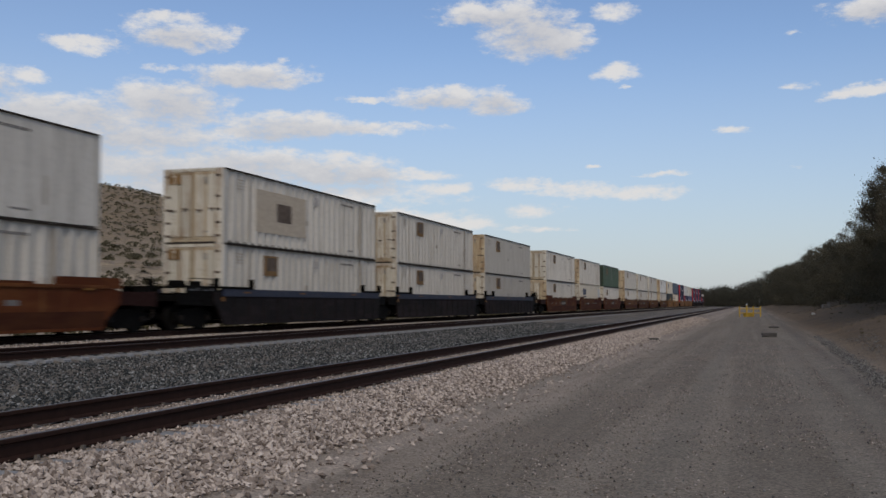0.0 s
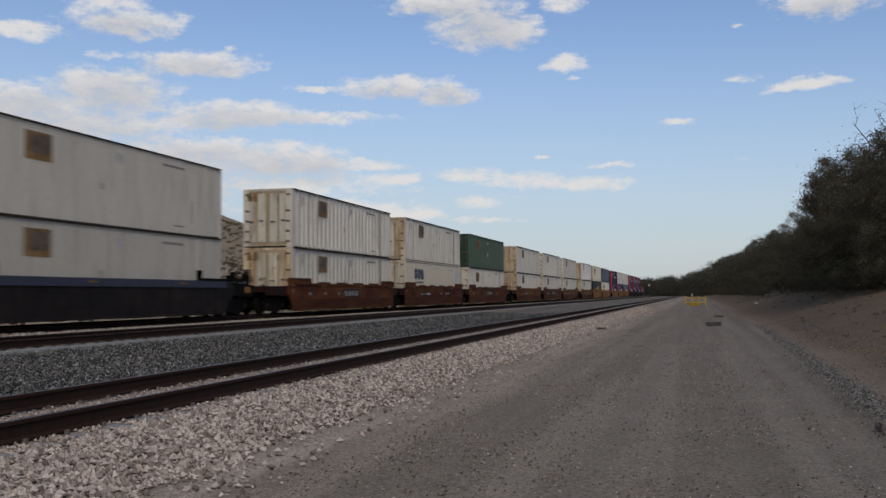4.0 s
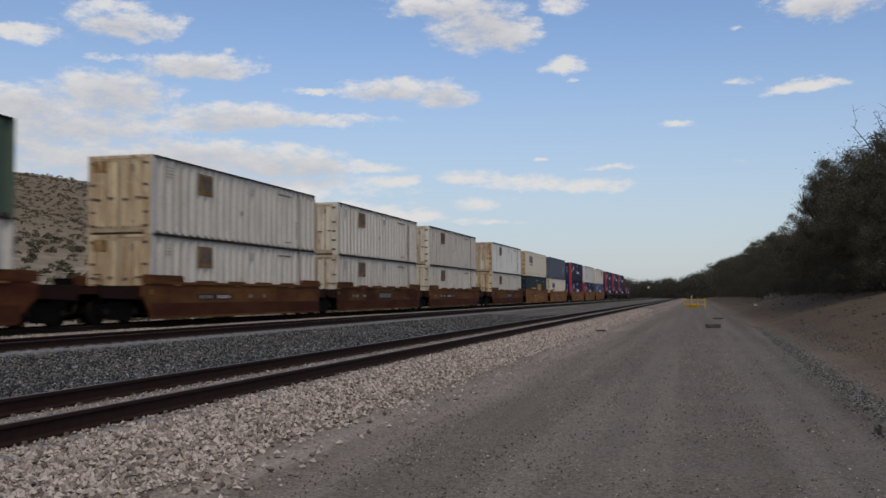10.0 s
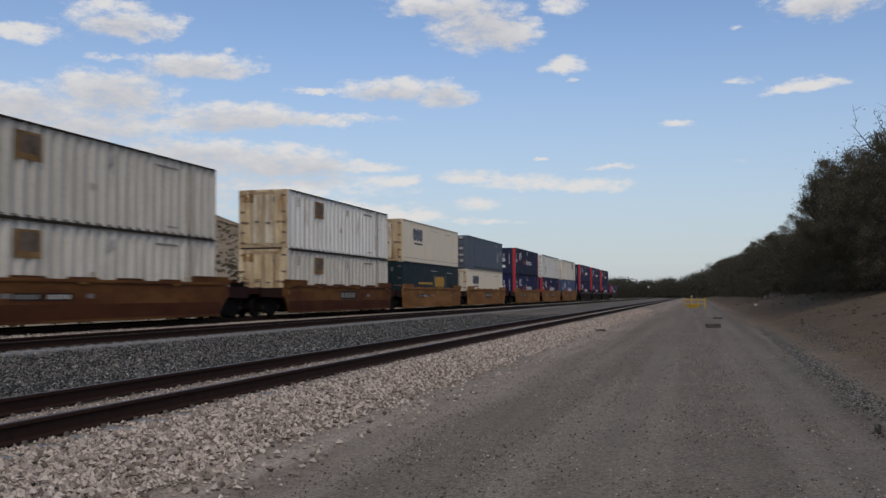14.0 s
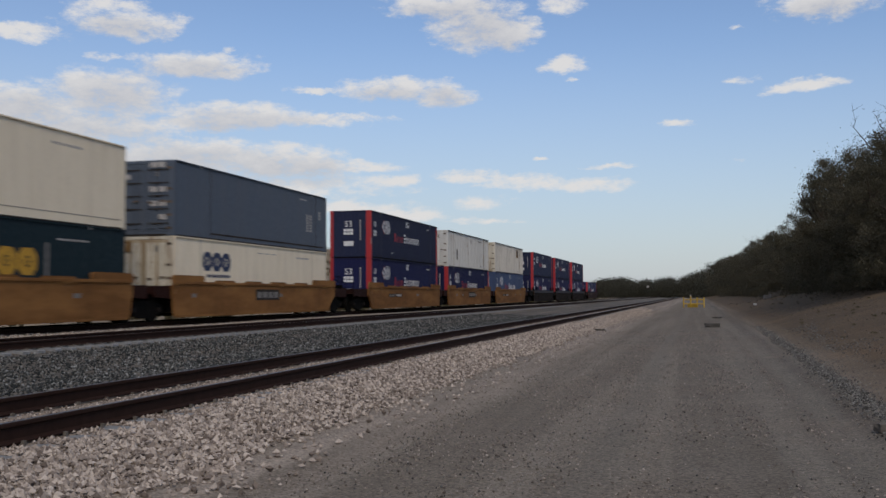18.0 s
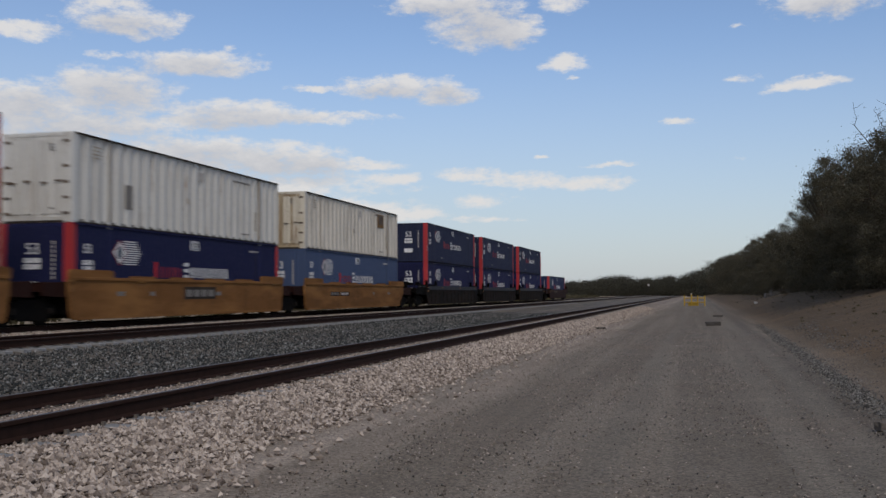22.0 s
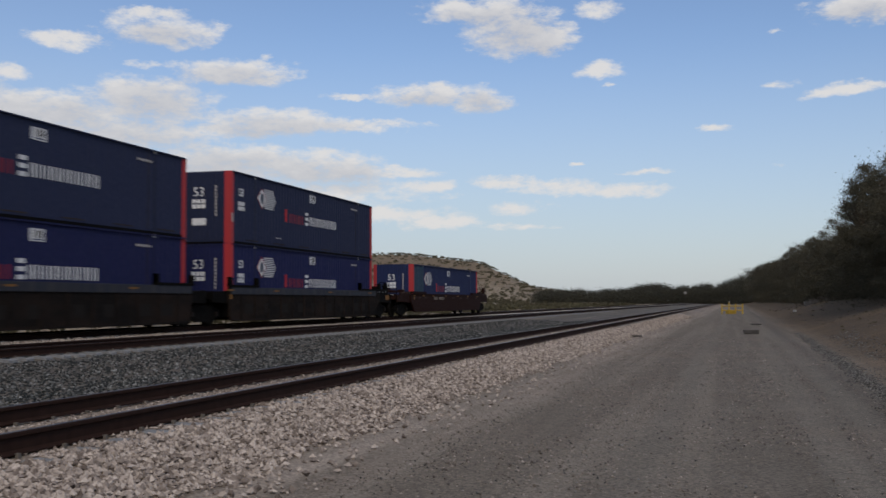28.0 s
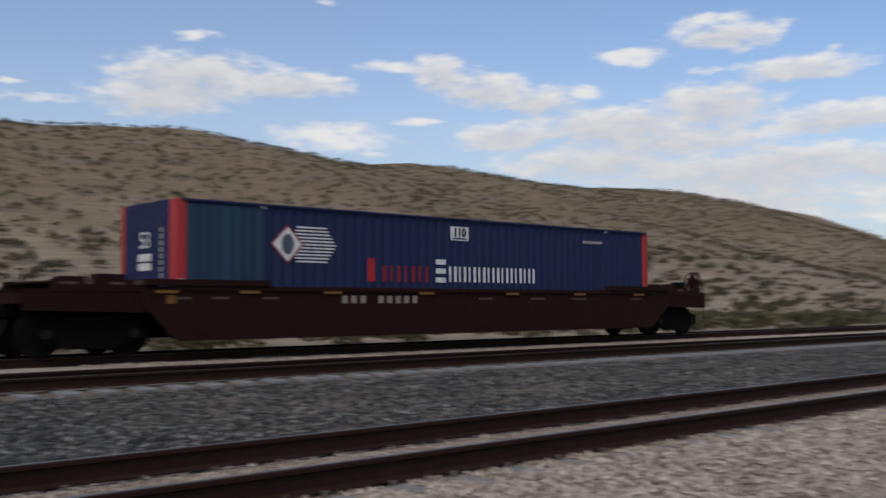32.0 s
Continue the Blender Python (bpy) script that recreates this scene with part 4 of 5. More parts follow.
def big_mark(c, y0, y1, z0, z1, m):
    """A three-part emblem drawn as plain blunt-cornered rings."""
    w, h = (y1 - y0) / 3.0, z1 - z0
    for k in range(3):
        a, b, cut = y0 + w * k, y0 + w * (k + 0.94), min(w, h) * 0.26
        bm = bmesh.new()
        rings = []
        for inset in (0.0, w * 0.27):
            p, q, lo, hi, e = a + inset, b - inset, z0 + inset * 0.9, z1 - inset * 0.9, cut * (1 - inset / w)
            rings.append([(p, lo + e), (p + e, lo), (q - e, lo), (q, lo + e), (q, hi - e), (q - e, hi), (p + e, hi), (p, hi - e)])
        v = [[[bm.verts.new((x, y, z)) for y, z in ring] for ring in rings] for x in (HALF + 0.001, HALF + 0.006)]
        for g in range(8):
            n = (g + 1) % 8
            bm.faces.new((v[1][0][g], v[1][0][n], v[1][1][n], v[1][1][g]))
            bm.faces.new((v[0][0][g], v[1][0][g], v[1][0][n], v[0][0][n]))
            bm.faces.new((v[0][1][n], v[1][1][n], v[1][1][g], v[0][1][g]))
        box(bm, HALF + 0.001, HALF + 0.006, (a + b) / 2 - w * 0.10, (a + b) / 2 + w * 0.10, z0 + h * 0.38, z1 - h * 0.38)
        bmesh.ops.recalc_face_normals(bm, faces=bm.faces[:])
        part("emblem_block", bm, m, c)


def cream_box(c, top, mended=False):
    shell(c, M["cream"], M["old_white"], 0.0, 0.0, M["cream"], roof="cream", rust_end=M["rusty"] if top else None)
    decal("groove", 0.3, 15.85, 0.30, 0.335, M["stiff"], c, "dull lower side groove", out=0.004)
    if top:
        big_mark(c, 2.6, 5.1, 1.55, 2.42, M["blue_ink"])
        bars("lettering", 2.8, 5.1, 1.30, 1.42, 12, M["blue_ink"], c)
    else:
        big_mark(c, 2.25, 4.75, 1.62, 2.38, M["blue_ink"])
        bars("lettering", 2.6, 4.7, 1.36, 1.48, 9, M["blue_ink"], c)
    if mended:
        decal("repair_panel", 14.2, 15.9, 0.16, 2.45, M["grey_white"], c, "grey-white replaced panel", out=0.012)
    bars("lettering", 12.0, 13.6, 2.42, 2.5, 8, M["dull_ink"], c)
    bars("lettering", 7.4, 9.6, 2.5, 2.54, 3, M["dull_ink"], c)


def dark_green_box(c):
    shell(c, M["dark_green"], M["dark_green"], 0.0, 0.0, M["dark_green"], roof="cream")
    bars("lettering", 3.95, 7.8, 1.42, 1.58, 16, M["yellow_ink"], c, "yellow lettering bars", gap=0.25)
    big_mark(c, 8.6, 11.4, 1.24, 2.05, M["yellow_ink"])
    for y in (8.2, 11.75):
        decal("stripe", y, y + 0.16, 1.1, 2.25, M["ink"], c)
    bars("lettering", 7.4, 9.2, 2.4, 2.46, 8, M["dull_ink"], c)
    bars("lettering", 12.3, 14.0, 2.35, 2.41, 6, M["dull_ink"], c)
    end_decal("placard", -0.9, 0.0, 1.55, 1.85, M["yellow_ink"], c)


def slate_box(c):
    shell(c, M["slate"], M["slate"], 0.29, 0.012, M["slate"], roof="slate")
    for y, z0, z1, n in ((13.3, 0.95, 1.85, 7), (13.75, 0.95, 1.85, 6), (15.0, 1.65, 2.12, 3)):
        for k in range(n):
            s = (z1 - z0) / n
            decal("lettering", y, y + 0.26, z0 + k * s, z0 + k * s + s * 0.75, M["dull_ink"], c)
    bars("lettering", 12.4, 13.3, 2.5, 2.56, 7, M["dull_ink"], c)
    for z in (0.45, 1.0, 1.5, 2.0, 2.5):
        for x in (-0.98, 0.18):
            end_decal("door_joint", x, x + 0.86, z, z + 0.05, M["seal"], c, "black horizontal door joint", out=0.034)
    for x, z in ((0.25, 2.62), (0.62, 2.62), (0.25, 1.68), (0.66, 1.68), (0.25, 1.14), (0.66, 1.14), (0.66, 0.62), (-0.88, 2.18)):
        end_decal("lettering", x, x + 0.30, z, z + 0.20, M["dull_ink"], c, out=0.04)
    decal("lower_band", 2.9, 15.6, 0.20, 0.27, M["seal"], c, "dark lower side groove", out=0.004)
    for y in (2.86, 14.55):
        decal("seam", y, y + 0.04, 0.16, TALL - 0.06, M["seal"], c, "dark upright seam", out=0.004)


def green_box(c):
    # the end's weaker light is put into its darker green
    shell(c, M["green"], M["green_shaded"], 0.62, 0.14, M["green"])
    end_decal("paint_spot", -0.95, -0.7, 1.55, 1.9, M["dull_ink"], c, "pale paint spot", out=0.03)
    p = decal("patch", 3.05, 4.4, 1.72, 2.5, M["patch"], c, "orange-brown repainted square")
    decal("patch_centre", 3.5, 4.15, 1.85, 2.4, M["patch_dark"], p, out=0.010)
    bm = bmesh.new()
    prism(bm, [(8.0 + 0.22 * math.cos(a * math.pi / 6), 1.3 + 0.2 * math.sin(a * math.pi / 6)) for a in range(12)], "x", HALF + 0.001, HALF + 0.006)
    part("paint_spot", bm, M["dull_ink"], c, "round pale paint spot")
    decal("lettering", 7.75, 8.15, 2.3, 2.5, M["dull_ink"], c)
    bars("lettering", 11.5, 13.0, 2.4, 2.48, 8, M["ink"], c)


# ---- well cars: origin on the rail, y from the front end of the load ----
TURNING = []


def bogie(car, y, dark):
    b = new("bogie")
    b.parent = car
    b.matrix_basis = pose(0, y, 0)
    for s in (-1, 1):
        bm = bmesh.new()
        prism(bm, [(-1.2, 0.34), (-0.75, 0.26), (-0.45, 0.16), (0.45, 0.16), (0.75, 0.26), (1.2, 0.34), (1.2, 0.62), (0.5, 0.78), (-0.5, 0.78), (-1.2, 0.62)], "x", s * 1.02 - 0.07, s * 1.02 + 0.07)
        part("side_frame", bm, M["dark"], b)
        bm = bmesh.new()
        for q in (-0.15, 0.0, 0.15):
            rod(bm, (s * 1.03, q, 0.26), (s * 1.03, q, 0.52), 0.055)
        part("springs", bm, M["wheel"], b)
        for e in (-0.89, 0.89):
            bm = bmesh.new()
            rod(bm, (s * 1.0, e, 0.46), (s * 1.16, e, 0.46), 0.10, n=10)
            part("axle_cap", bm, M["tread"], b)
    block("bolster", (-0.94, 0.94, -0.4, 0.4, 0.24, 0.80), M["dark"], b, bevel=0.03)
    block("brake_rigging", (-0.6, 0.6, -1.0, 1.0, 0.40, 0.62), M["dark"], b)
    for e in (-0.89, 0.89):
        bm = bmesh.new()
        rod(bm, (-0.98, 0, 0), (0.98, 0, 0), 0.075, n=8)
        for s in (-1, 1):
            rod(bm, (s * 0.685, 0, 0), (s * 0.715, 0, 0), 0.485, n=20)
            rod(bm, (s * 0.715, 0, 0), (s * 0.82, 0, 0), 0.46, n=20)
            for k in range(4):
                a = k * math.pi / 2
                box(bm, s * 0.82 - 0.006, s * 0.82 + 0.006, 0.28 * math.cos(a) - 0.05, 0.28 * math.cos(a) + 0.05, 0.28 * math.sin(a) - 0.05, 0.28 * math.sin(a) + 0.05)
        w = part("wheelset", bm, M["wheel"], b)
        w.matrix_parent_inverse = pose(0, e, 0.46)
        TURNING.append(w)


def well_car(style, front, rear, seed):
    """front, rear: True where a set of cars ends there, with its own bogie and a coupler."""
    rnd = random.Random(seed)
    c = new("well_car")
    body = M[style]
    black, low = style in ("car_black", "car_coal"), style == "car_brown"
    top = 1.5 if not low else 1.40
    bot = 0.2 if not low else 0.32
    y0, y1 = (-3.15 if front else -1.5), (LEN + 3.15 if rear else LEN + 1.5)
    mid = [(-0.12, bot), (LEN + 0.12, bot)]
    e0, e1 = (0.75 if front else 0.32), (0.95 if rear else 0.32)     # how far the painted sides reach past the load

    def end_edge(e):
        return [(LEN + 0.2, 0.42), (LEN + e * 0.75, 0.80), (LEN + e, 0.96), (LEN + e, 1.34), (LEN + 0.2, top)]

    rear_edge = end_edge(e1)
    front_edge = [(LEN - y, z) for y, z in reversed(end_edge(e0))]
    outline = mid + rear_edge + front_edge
    for s in (-1, 1):
        bm = bmesh.new()
        prism(bm, outline, "x", s * 1.37 - 0.05, s * 1.37 + 0.05)
        sill = part("side_sill", bm, body, c)
        block("top_chord", (s * 1.38 - 0.085, s * 1.38 + 0.085, -0.2, LEN + 0.2, top - 0.28 if black else top - 0.10, top + 0.01), M["car_blue"] if style == "car_black" else M["coal_chord"] if black else body, sill, "faded blue-black chord" if black else "", bevel=0.015)
        block("bottom_flange", (s * 1.38 - 0.075, s * 1.38 + 0.075, 0.0, LEN, bot - 0.05, bot + 0.03), body, sill)
        for d in (-1, 1):
            lo, hi = (y0 + 0.05, -e0 + 0.1) if d < 0 else (LEN + e1 - 0.1, y1 - 0.05)
            bm = bmesh.new()
            prism(bm, [(lo, 0.92), (hi, 0.86), (hi, 1.36), (lo, 1.30)] if d > 0 else [(lo, 0.92), (hi, 0.86), (hi, 1.36), (lo, 1.30)], "x", s * 1.27 - 0.05, s * 1.27 + 0.05)
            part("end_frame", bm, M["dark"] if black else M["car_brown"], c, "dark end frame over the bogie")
        if style in ("car_tan", "car_red", "car_rust"):
            bm = bmesh.new()
            prism(bm, [(-0.05, bot + 0.035), (LEN + 0.05, bot + 0.035), (LEN + 0.18, 0.45), (LEN + 0.2, 0.72), (-0.2, 0.72), (-0.18, 0.45)], "x", s * 1.421 - 0.004, s * 1.421 + 0.004)
            part("lower_plate", bm, M["car_deep"], sill, "darker lower side plate")
        for a, b in ((-e0, 2.15), (LEN - 2.15, LEN + e1)):
            if black:
                block("guide_plate", (s * 1.40 - 0.09, s * 1.40 + 0.09, max(a, -1.0), min(b, LEN + 1.0), top + 0.012, top + 0.10), M["dark"], sill)
                for q in (max(a, -1.0), (2.0 if a < 5 else LEN - 2.15), min(b, LEN + 1.0) - 0.16):
                    block("guide_post", (s * 1.40 - 0.08, s * 1.40 + 0.08, q, q + 0.16, top + 0.10, top + 0.40), M["dark"], sill)
            elif low:
                block("guide_plate", (s * 1.40 - 0.10, s * 1.40 + 0.10, a, b, top + 0.012, top + 0.14), body, sill, "raised deck edge")
            else:
                bm = bmesh.new()
                aa, bb = max(a, -1.0), min(b, LEN + 1.0)
                prism(bm, [(aa, top - 0.08), (bb, top - 0.08), (bb, top + 0.18), (bb - 0.1, top + 0.25), (aa + 0.1, top + 0.25), (aa, top + 0.18)], "x", s * 1.40 - 0.04, s * 1.40 + 0.05)
                part("guide_plate", bm, body, sill)
        if not black and not low:
            for k in range(4):
                y = 3.2 + k * 2.75
                bm = bmesh.new()
                prism(bm, [(y, top + 0.008), (y + 1.7, top + 0.008), (y + 1.62, top + 0.085), (y + 0.08, top + 0.085)], "x", s * 1.40 - 0.03, s * 1.40 + 0.04)
                part("top_lip", bm, body, sill)
        if black:
            for k in range(13):
                y = 0.7 + k * (LEN - 1.4) / 12
                block("rib", (s * 1.43 - 0.02, s * 1.43 + 0.02, y - 0.06, y + 0.06, bot + 0.03, top - 0.29), body, sill)
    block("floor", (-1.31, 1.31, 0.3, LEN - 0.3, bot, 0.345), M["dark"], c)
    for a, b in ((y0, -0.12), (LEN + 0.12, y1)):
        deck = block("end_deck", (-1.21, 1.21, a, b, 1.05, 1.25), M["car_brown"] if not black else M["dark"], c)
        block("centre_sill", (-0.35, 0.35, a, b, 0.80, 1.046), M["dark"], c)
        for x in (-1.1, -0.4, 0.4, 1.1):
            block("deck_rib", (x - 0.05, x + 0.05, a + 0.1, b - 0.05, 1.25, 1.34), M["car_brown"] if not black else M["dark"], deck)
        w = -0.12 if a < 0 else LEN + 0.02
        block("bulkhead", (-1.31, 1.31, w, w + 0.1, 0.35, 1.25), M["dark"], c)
    bogie(c, -1.71, style)
    if rear:
        bogie(c, LEN + 1.71, style)
    for here, e, d in ((front, y0, -1), (rear, y1, 1)):
        if not here:
            a = -1.71 if d < 0 else LEN + 1.71
            if d < 0:
                bm = bmesh.new()
                rod(bm, (0, a, 0.6), (0, a, 1.2), 0.32, n=12)
                box(bm, -0.25, 0.25, a - 0.75, a + 0.75, 0.85, 1.1)
                part("articulated_joint", bm, M["dark"], c)
            continue
        bm = bmesh.new()
        lo, hi = sorted((e - d * 0.2, e + d * 0.5))
        box(bm, -0.12, 0.12, lo, hi, 0.72, 0.95)
        box(bm, -0.17, 0.13, min(e + d * 0.38, e + d * 0.62), max(e + d * 0.38, e + d * 0.62), 0.68, 1.0)
        part("coupler", bm, M["dark"], c, "dark steel knuckle coupler")
        bm = bmesh.new()
        for k in range(8):
            a0, a1 = math.pi * k / 8, math.pi * (k + 1) / 8
            rod(bm, (0.3, e + d * 0.25 + 0.3 * math.cos(a0), 0.75 - 0.35 * math.sin(a0)), (0.3, e + d * 0.25 + 0.3 * math.cos(a1), 0.75 - 0.35 * math.sin(a1)), 0.025, n=6)
        part("brake_hose", bm, M["seal"], c)
        for x in (-1.2, 1.25):
            bm = bmesh.new()
            for z in (1.36, 1.7):
                rod(bm, (x, e - d * 0.05, z), (x - 0.3 * (1 if x > 0 else -1), e - d * 0.05, z), 0.018, n=6)
            rod(bm, (x, e - d * 0.05, 0.5), (x, e - d * 0.05, 1.7), 0.018, n=6)
            part("grab_iron", bm, M["dark"], c)
        if black or low:
            lo, hi = sorted((e - d * 0.55, e - d * 2.75))
            for s in (-1, 1):
                side = block("platform_side", (s * 1.30 - 0.035, s * 1.30 + 0.035, lo, hi, 1.285, 1.60 if black else 1.52), M["dark"] if black else body, c, "dark side plate of the end platform")
                if s > 0:
                    for k in range(4):
                        a = lo + 0.16 + k * 0.5
                        block("stencil", (1.3355, 1.340, a, a + (0.34, 0.14, 0.30, 0.18)[k], 1.42, 1.42 + (0.05, 0.11, 0.05, 0.09)[k]), M["steel_mark"] if black else M["stencil"], side)
                bm = bmesh.new()
                for k in range(3):
                    y = lo + 0.3 + k * (hi - lo - 0.6) / 2
                    rod(bm, (s * 1.24, y, 1.55), (s * 1.24, y, 1.86), 0.016, n=5)
                rod(bm, (s * 1.24, lo + 0.3, 1.86), (s * 1.24, hi - 0.3, 1.86), 0.016, n=5)
                if s > 0 and black:
                    part("hand_rail", bm, M["dark"], c, "thin dark hand rail")
                else:
                    bm.free()
            block("walkway", (-1.26, 1.26, lo + 0.1, hi - 0.1, 1.545 if black else 1.46, 1.585 if black else 1.50), M["dark"] if black else body, c, "open walkway grating")
            for k, (x, w) in enumerate(((0.55, 0.5), (1.0, 0.3), (-0.2, 0.6))):
                a = (lo + hi) / 2 - 0.7 + 0.55 * k
                block("brake_box", (x - 0.2, x + 0.2, a, a + w, 1.585 if black else 1.50, 1.585 + 0.14 + 0.05 * k if black else 1.60 + 0.04 * k), M["dark"] if black else body, c, bevel=0.02)
        if d > 0:
            bm = bmesh.new()
            box(bm, 0.45, 1.05, e - 0.1, e + 0.12, 1.25, 1.55)
            rim = [(0.75 + 0.27 * math.cos(k * math.pi / 7), e + 0.08, 1.78 + 0.27 * math.sin(k * math.pi / 7)) for k in range(14)]
            for k in range(14):
                rod(bm, rim[k], rim[(k + 1) % 14], 0.022, n=5)
                if k % 3 == 0:
                    rod(bm, (0.75, e + 0.08, 1.78), rim[k], 0.015, n=5)
            part("brake_wheel", bm, M["car_brown"] if low else M["dark"], c)
    # yellow reflector strips and stencilled plates on the seen side
    x = 1.466 if not black else 1.4665
    for k, y in enumerate((-0.55, 1.4, 3.6, 6.5, 9.6, 12.4, 15.2)):
        if (k + seed) % (2 if style != "car_brown" else 1) == 0:
            block("reflector", (x, x + 0.004, y, y + 0.5, top - 0.145, top - 0.085), M["reflector"], c, "amber reflector strip")
    block("reflector", (1.421, 1.428, -0.28, -0.08, 1.04, 1.22), M["reflector"], c)
    if rear and black:
        block("reflector", (1.321, 1.328, LEN + 2.2, LEN + 2.75, 1.02, 1.29), M["reflector"], c, "amber marker panel")
    if rear and (black or low):
        bm = bmesh.new()
        box(bm, 1.02, 1.14, LEN + 2.70, LEN + 2.82, 1.25, 1.98)
        box(bm, 0.98, 1.18, LEN + 2.62, LEN + 2.90, 1.60, 1.86)
        rim = [(1.22, LEN + 2.76 + 0.26 * math.cos(k * math.pi / 7), 1.78 + 0.26 * math.sin(k * math.pi / 7)) for k in range(14)]
        for k in range(14):
            rod(bm, rim[k], rim[(k + 1) % 14], 0.022, n=5)
            if k % 3 == 0:
                rod(bm, (1.2, LEN + 2.76, 1.78), rim[k], 0.015, n=5)
        part("brake_stand", bm, M["car_brown"] if low else M["dark"], c, "dark hand-brake stand")
    if black:
        for k in range(9):
            y = 1.2 + k * 1.65 + rnd.uniform(-0.3, 0.3)
            block("stencil", (1.421, 1.425, y, y + rnd.uniform(0.4, 0.8), 0.45, 0.85), M["faint"], c)
    elif low:
        for y, w in ((-0.1, 0.35), (0.75, 0.4), (2.0, 0.4), (4.9, 0.0), (8.6, 0.5), (10.6, 0.6), (12.3, 0.7), (15.1, 0.5)):
            if w:
                block("stencil", (1.421, 1.425, y, y + w, 1.13, 1.18), M["stencil"], c)
        for k in range(9):
            if k != 3:
                block("reporting_mark", (1.421, 1.427, 4.15 + k * 0.27, 4.30 + k * 0.27, 1.04, 1.22), M["stencil_pale"], c)
    else:
        y = (7.0, 3.3)[seed % 2]
        p = block("car_plate", (1.421, 1.426, y, y + 2.6, 0.76, 1.24), M["seal"], c, "black stencil plate") if seed % 2 == 0 else None
        if p:
            for k in range(4):
                block("stencil", (1.426, 1.43, y + 0.14 + k * 0.6, y + 0.62 + k * 0.6, 0.86, 1.13), M["ink"], p)
        else:
            for k in range(2):
                block("car_plate", (1.421, 1.427, y + k * 1.55, y + 1.4 + k * 1.55, 0.84, 1.06), M["faint"], c, "stencilled data plate")
                for q in range(4):
                    block("stencil", (1.427, 1.430, y + k * 1.55 + 0.12 + q * 0.3, y + k * 1.55 + 0.34 + q * 0.3, 0.88, 1.02), M["ink"] if k == 0 else M["dull_ink"], c)
        for k in range(3):
            q = rnd.uniform(1, 14)
            block("stencil", (1.421, 1.425, q, q + rnd.uniform(0.2, 0.6), 0.9, 1.05), M["ink"], c)
    return c


def container(build, label):
    c = new("shipping_container")
    build(c)
    return tagged(c, label, "container", "containers on the train")


WHITE = "white corrugated steel shipping container with brown patch, stacked"
OLD_NAVY = "faded navy container with red corner posts, stacked on top"
NAVY = "navy blue shipping container with red corner posts"
CREAM = "cream smooth-sided shipping container with dark blue emblem"
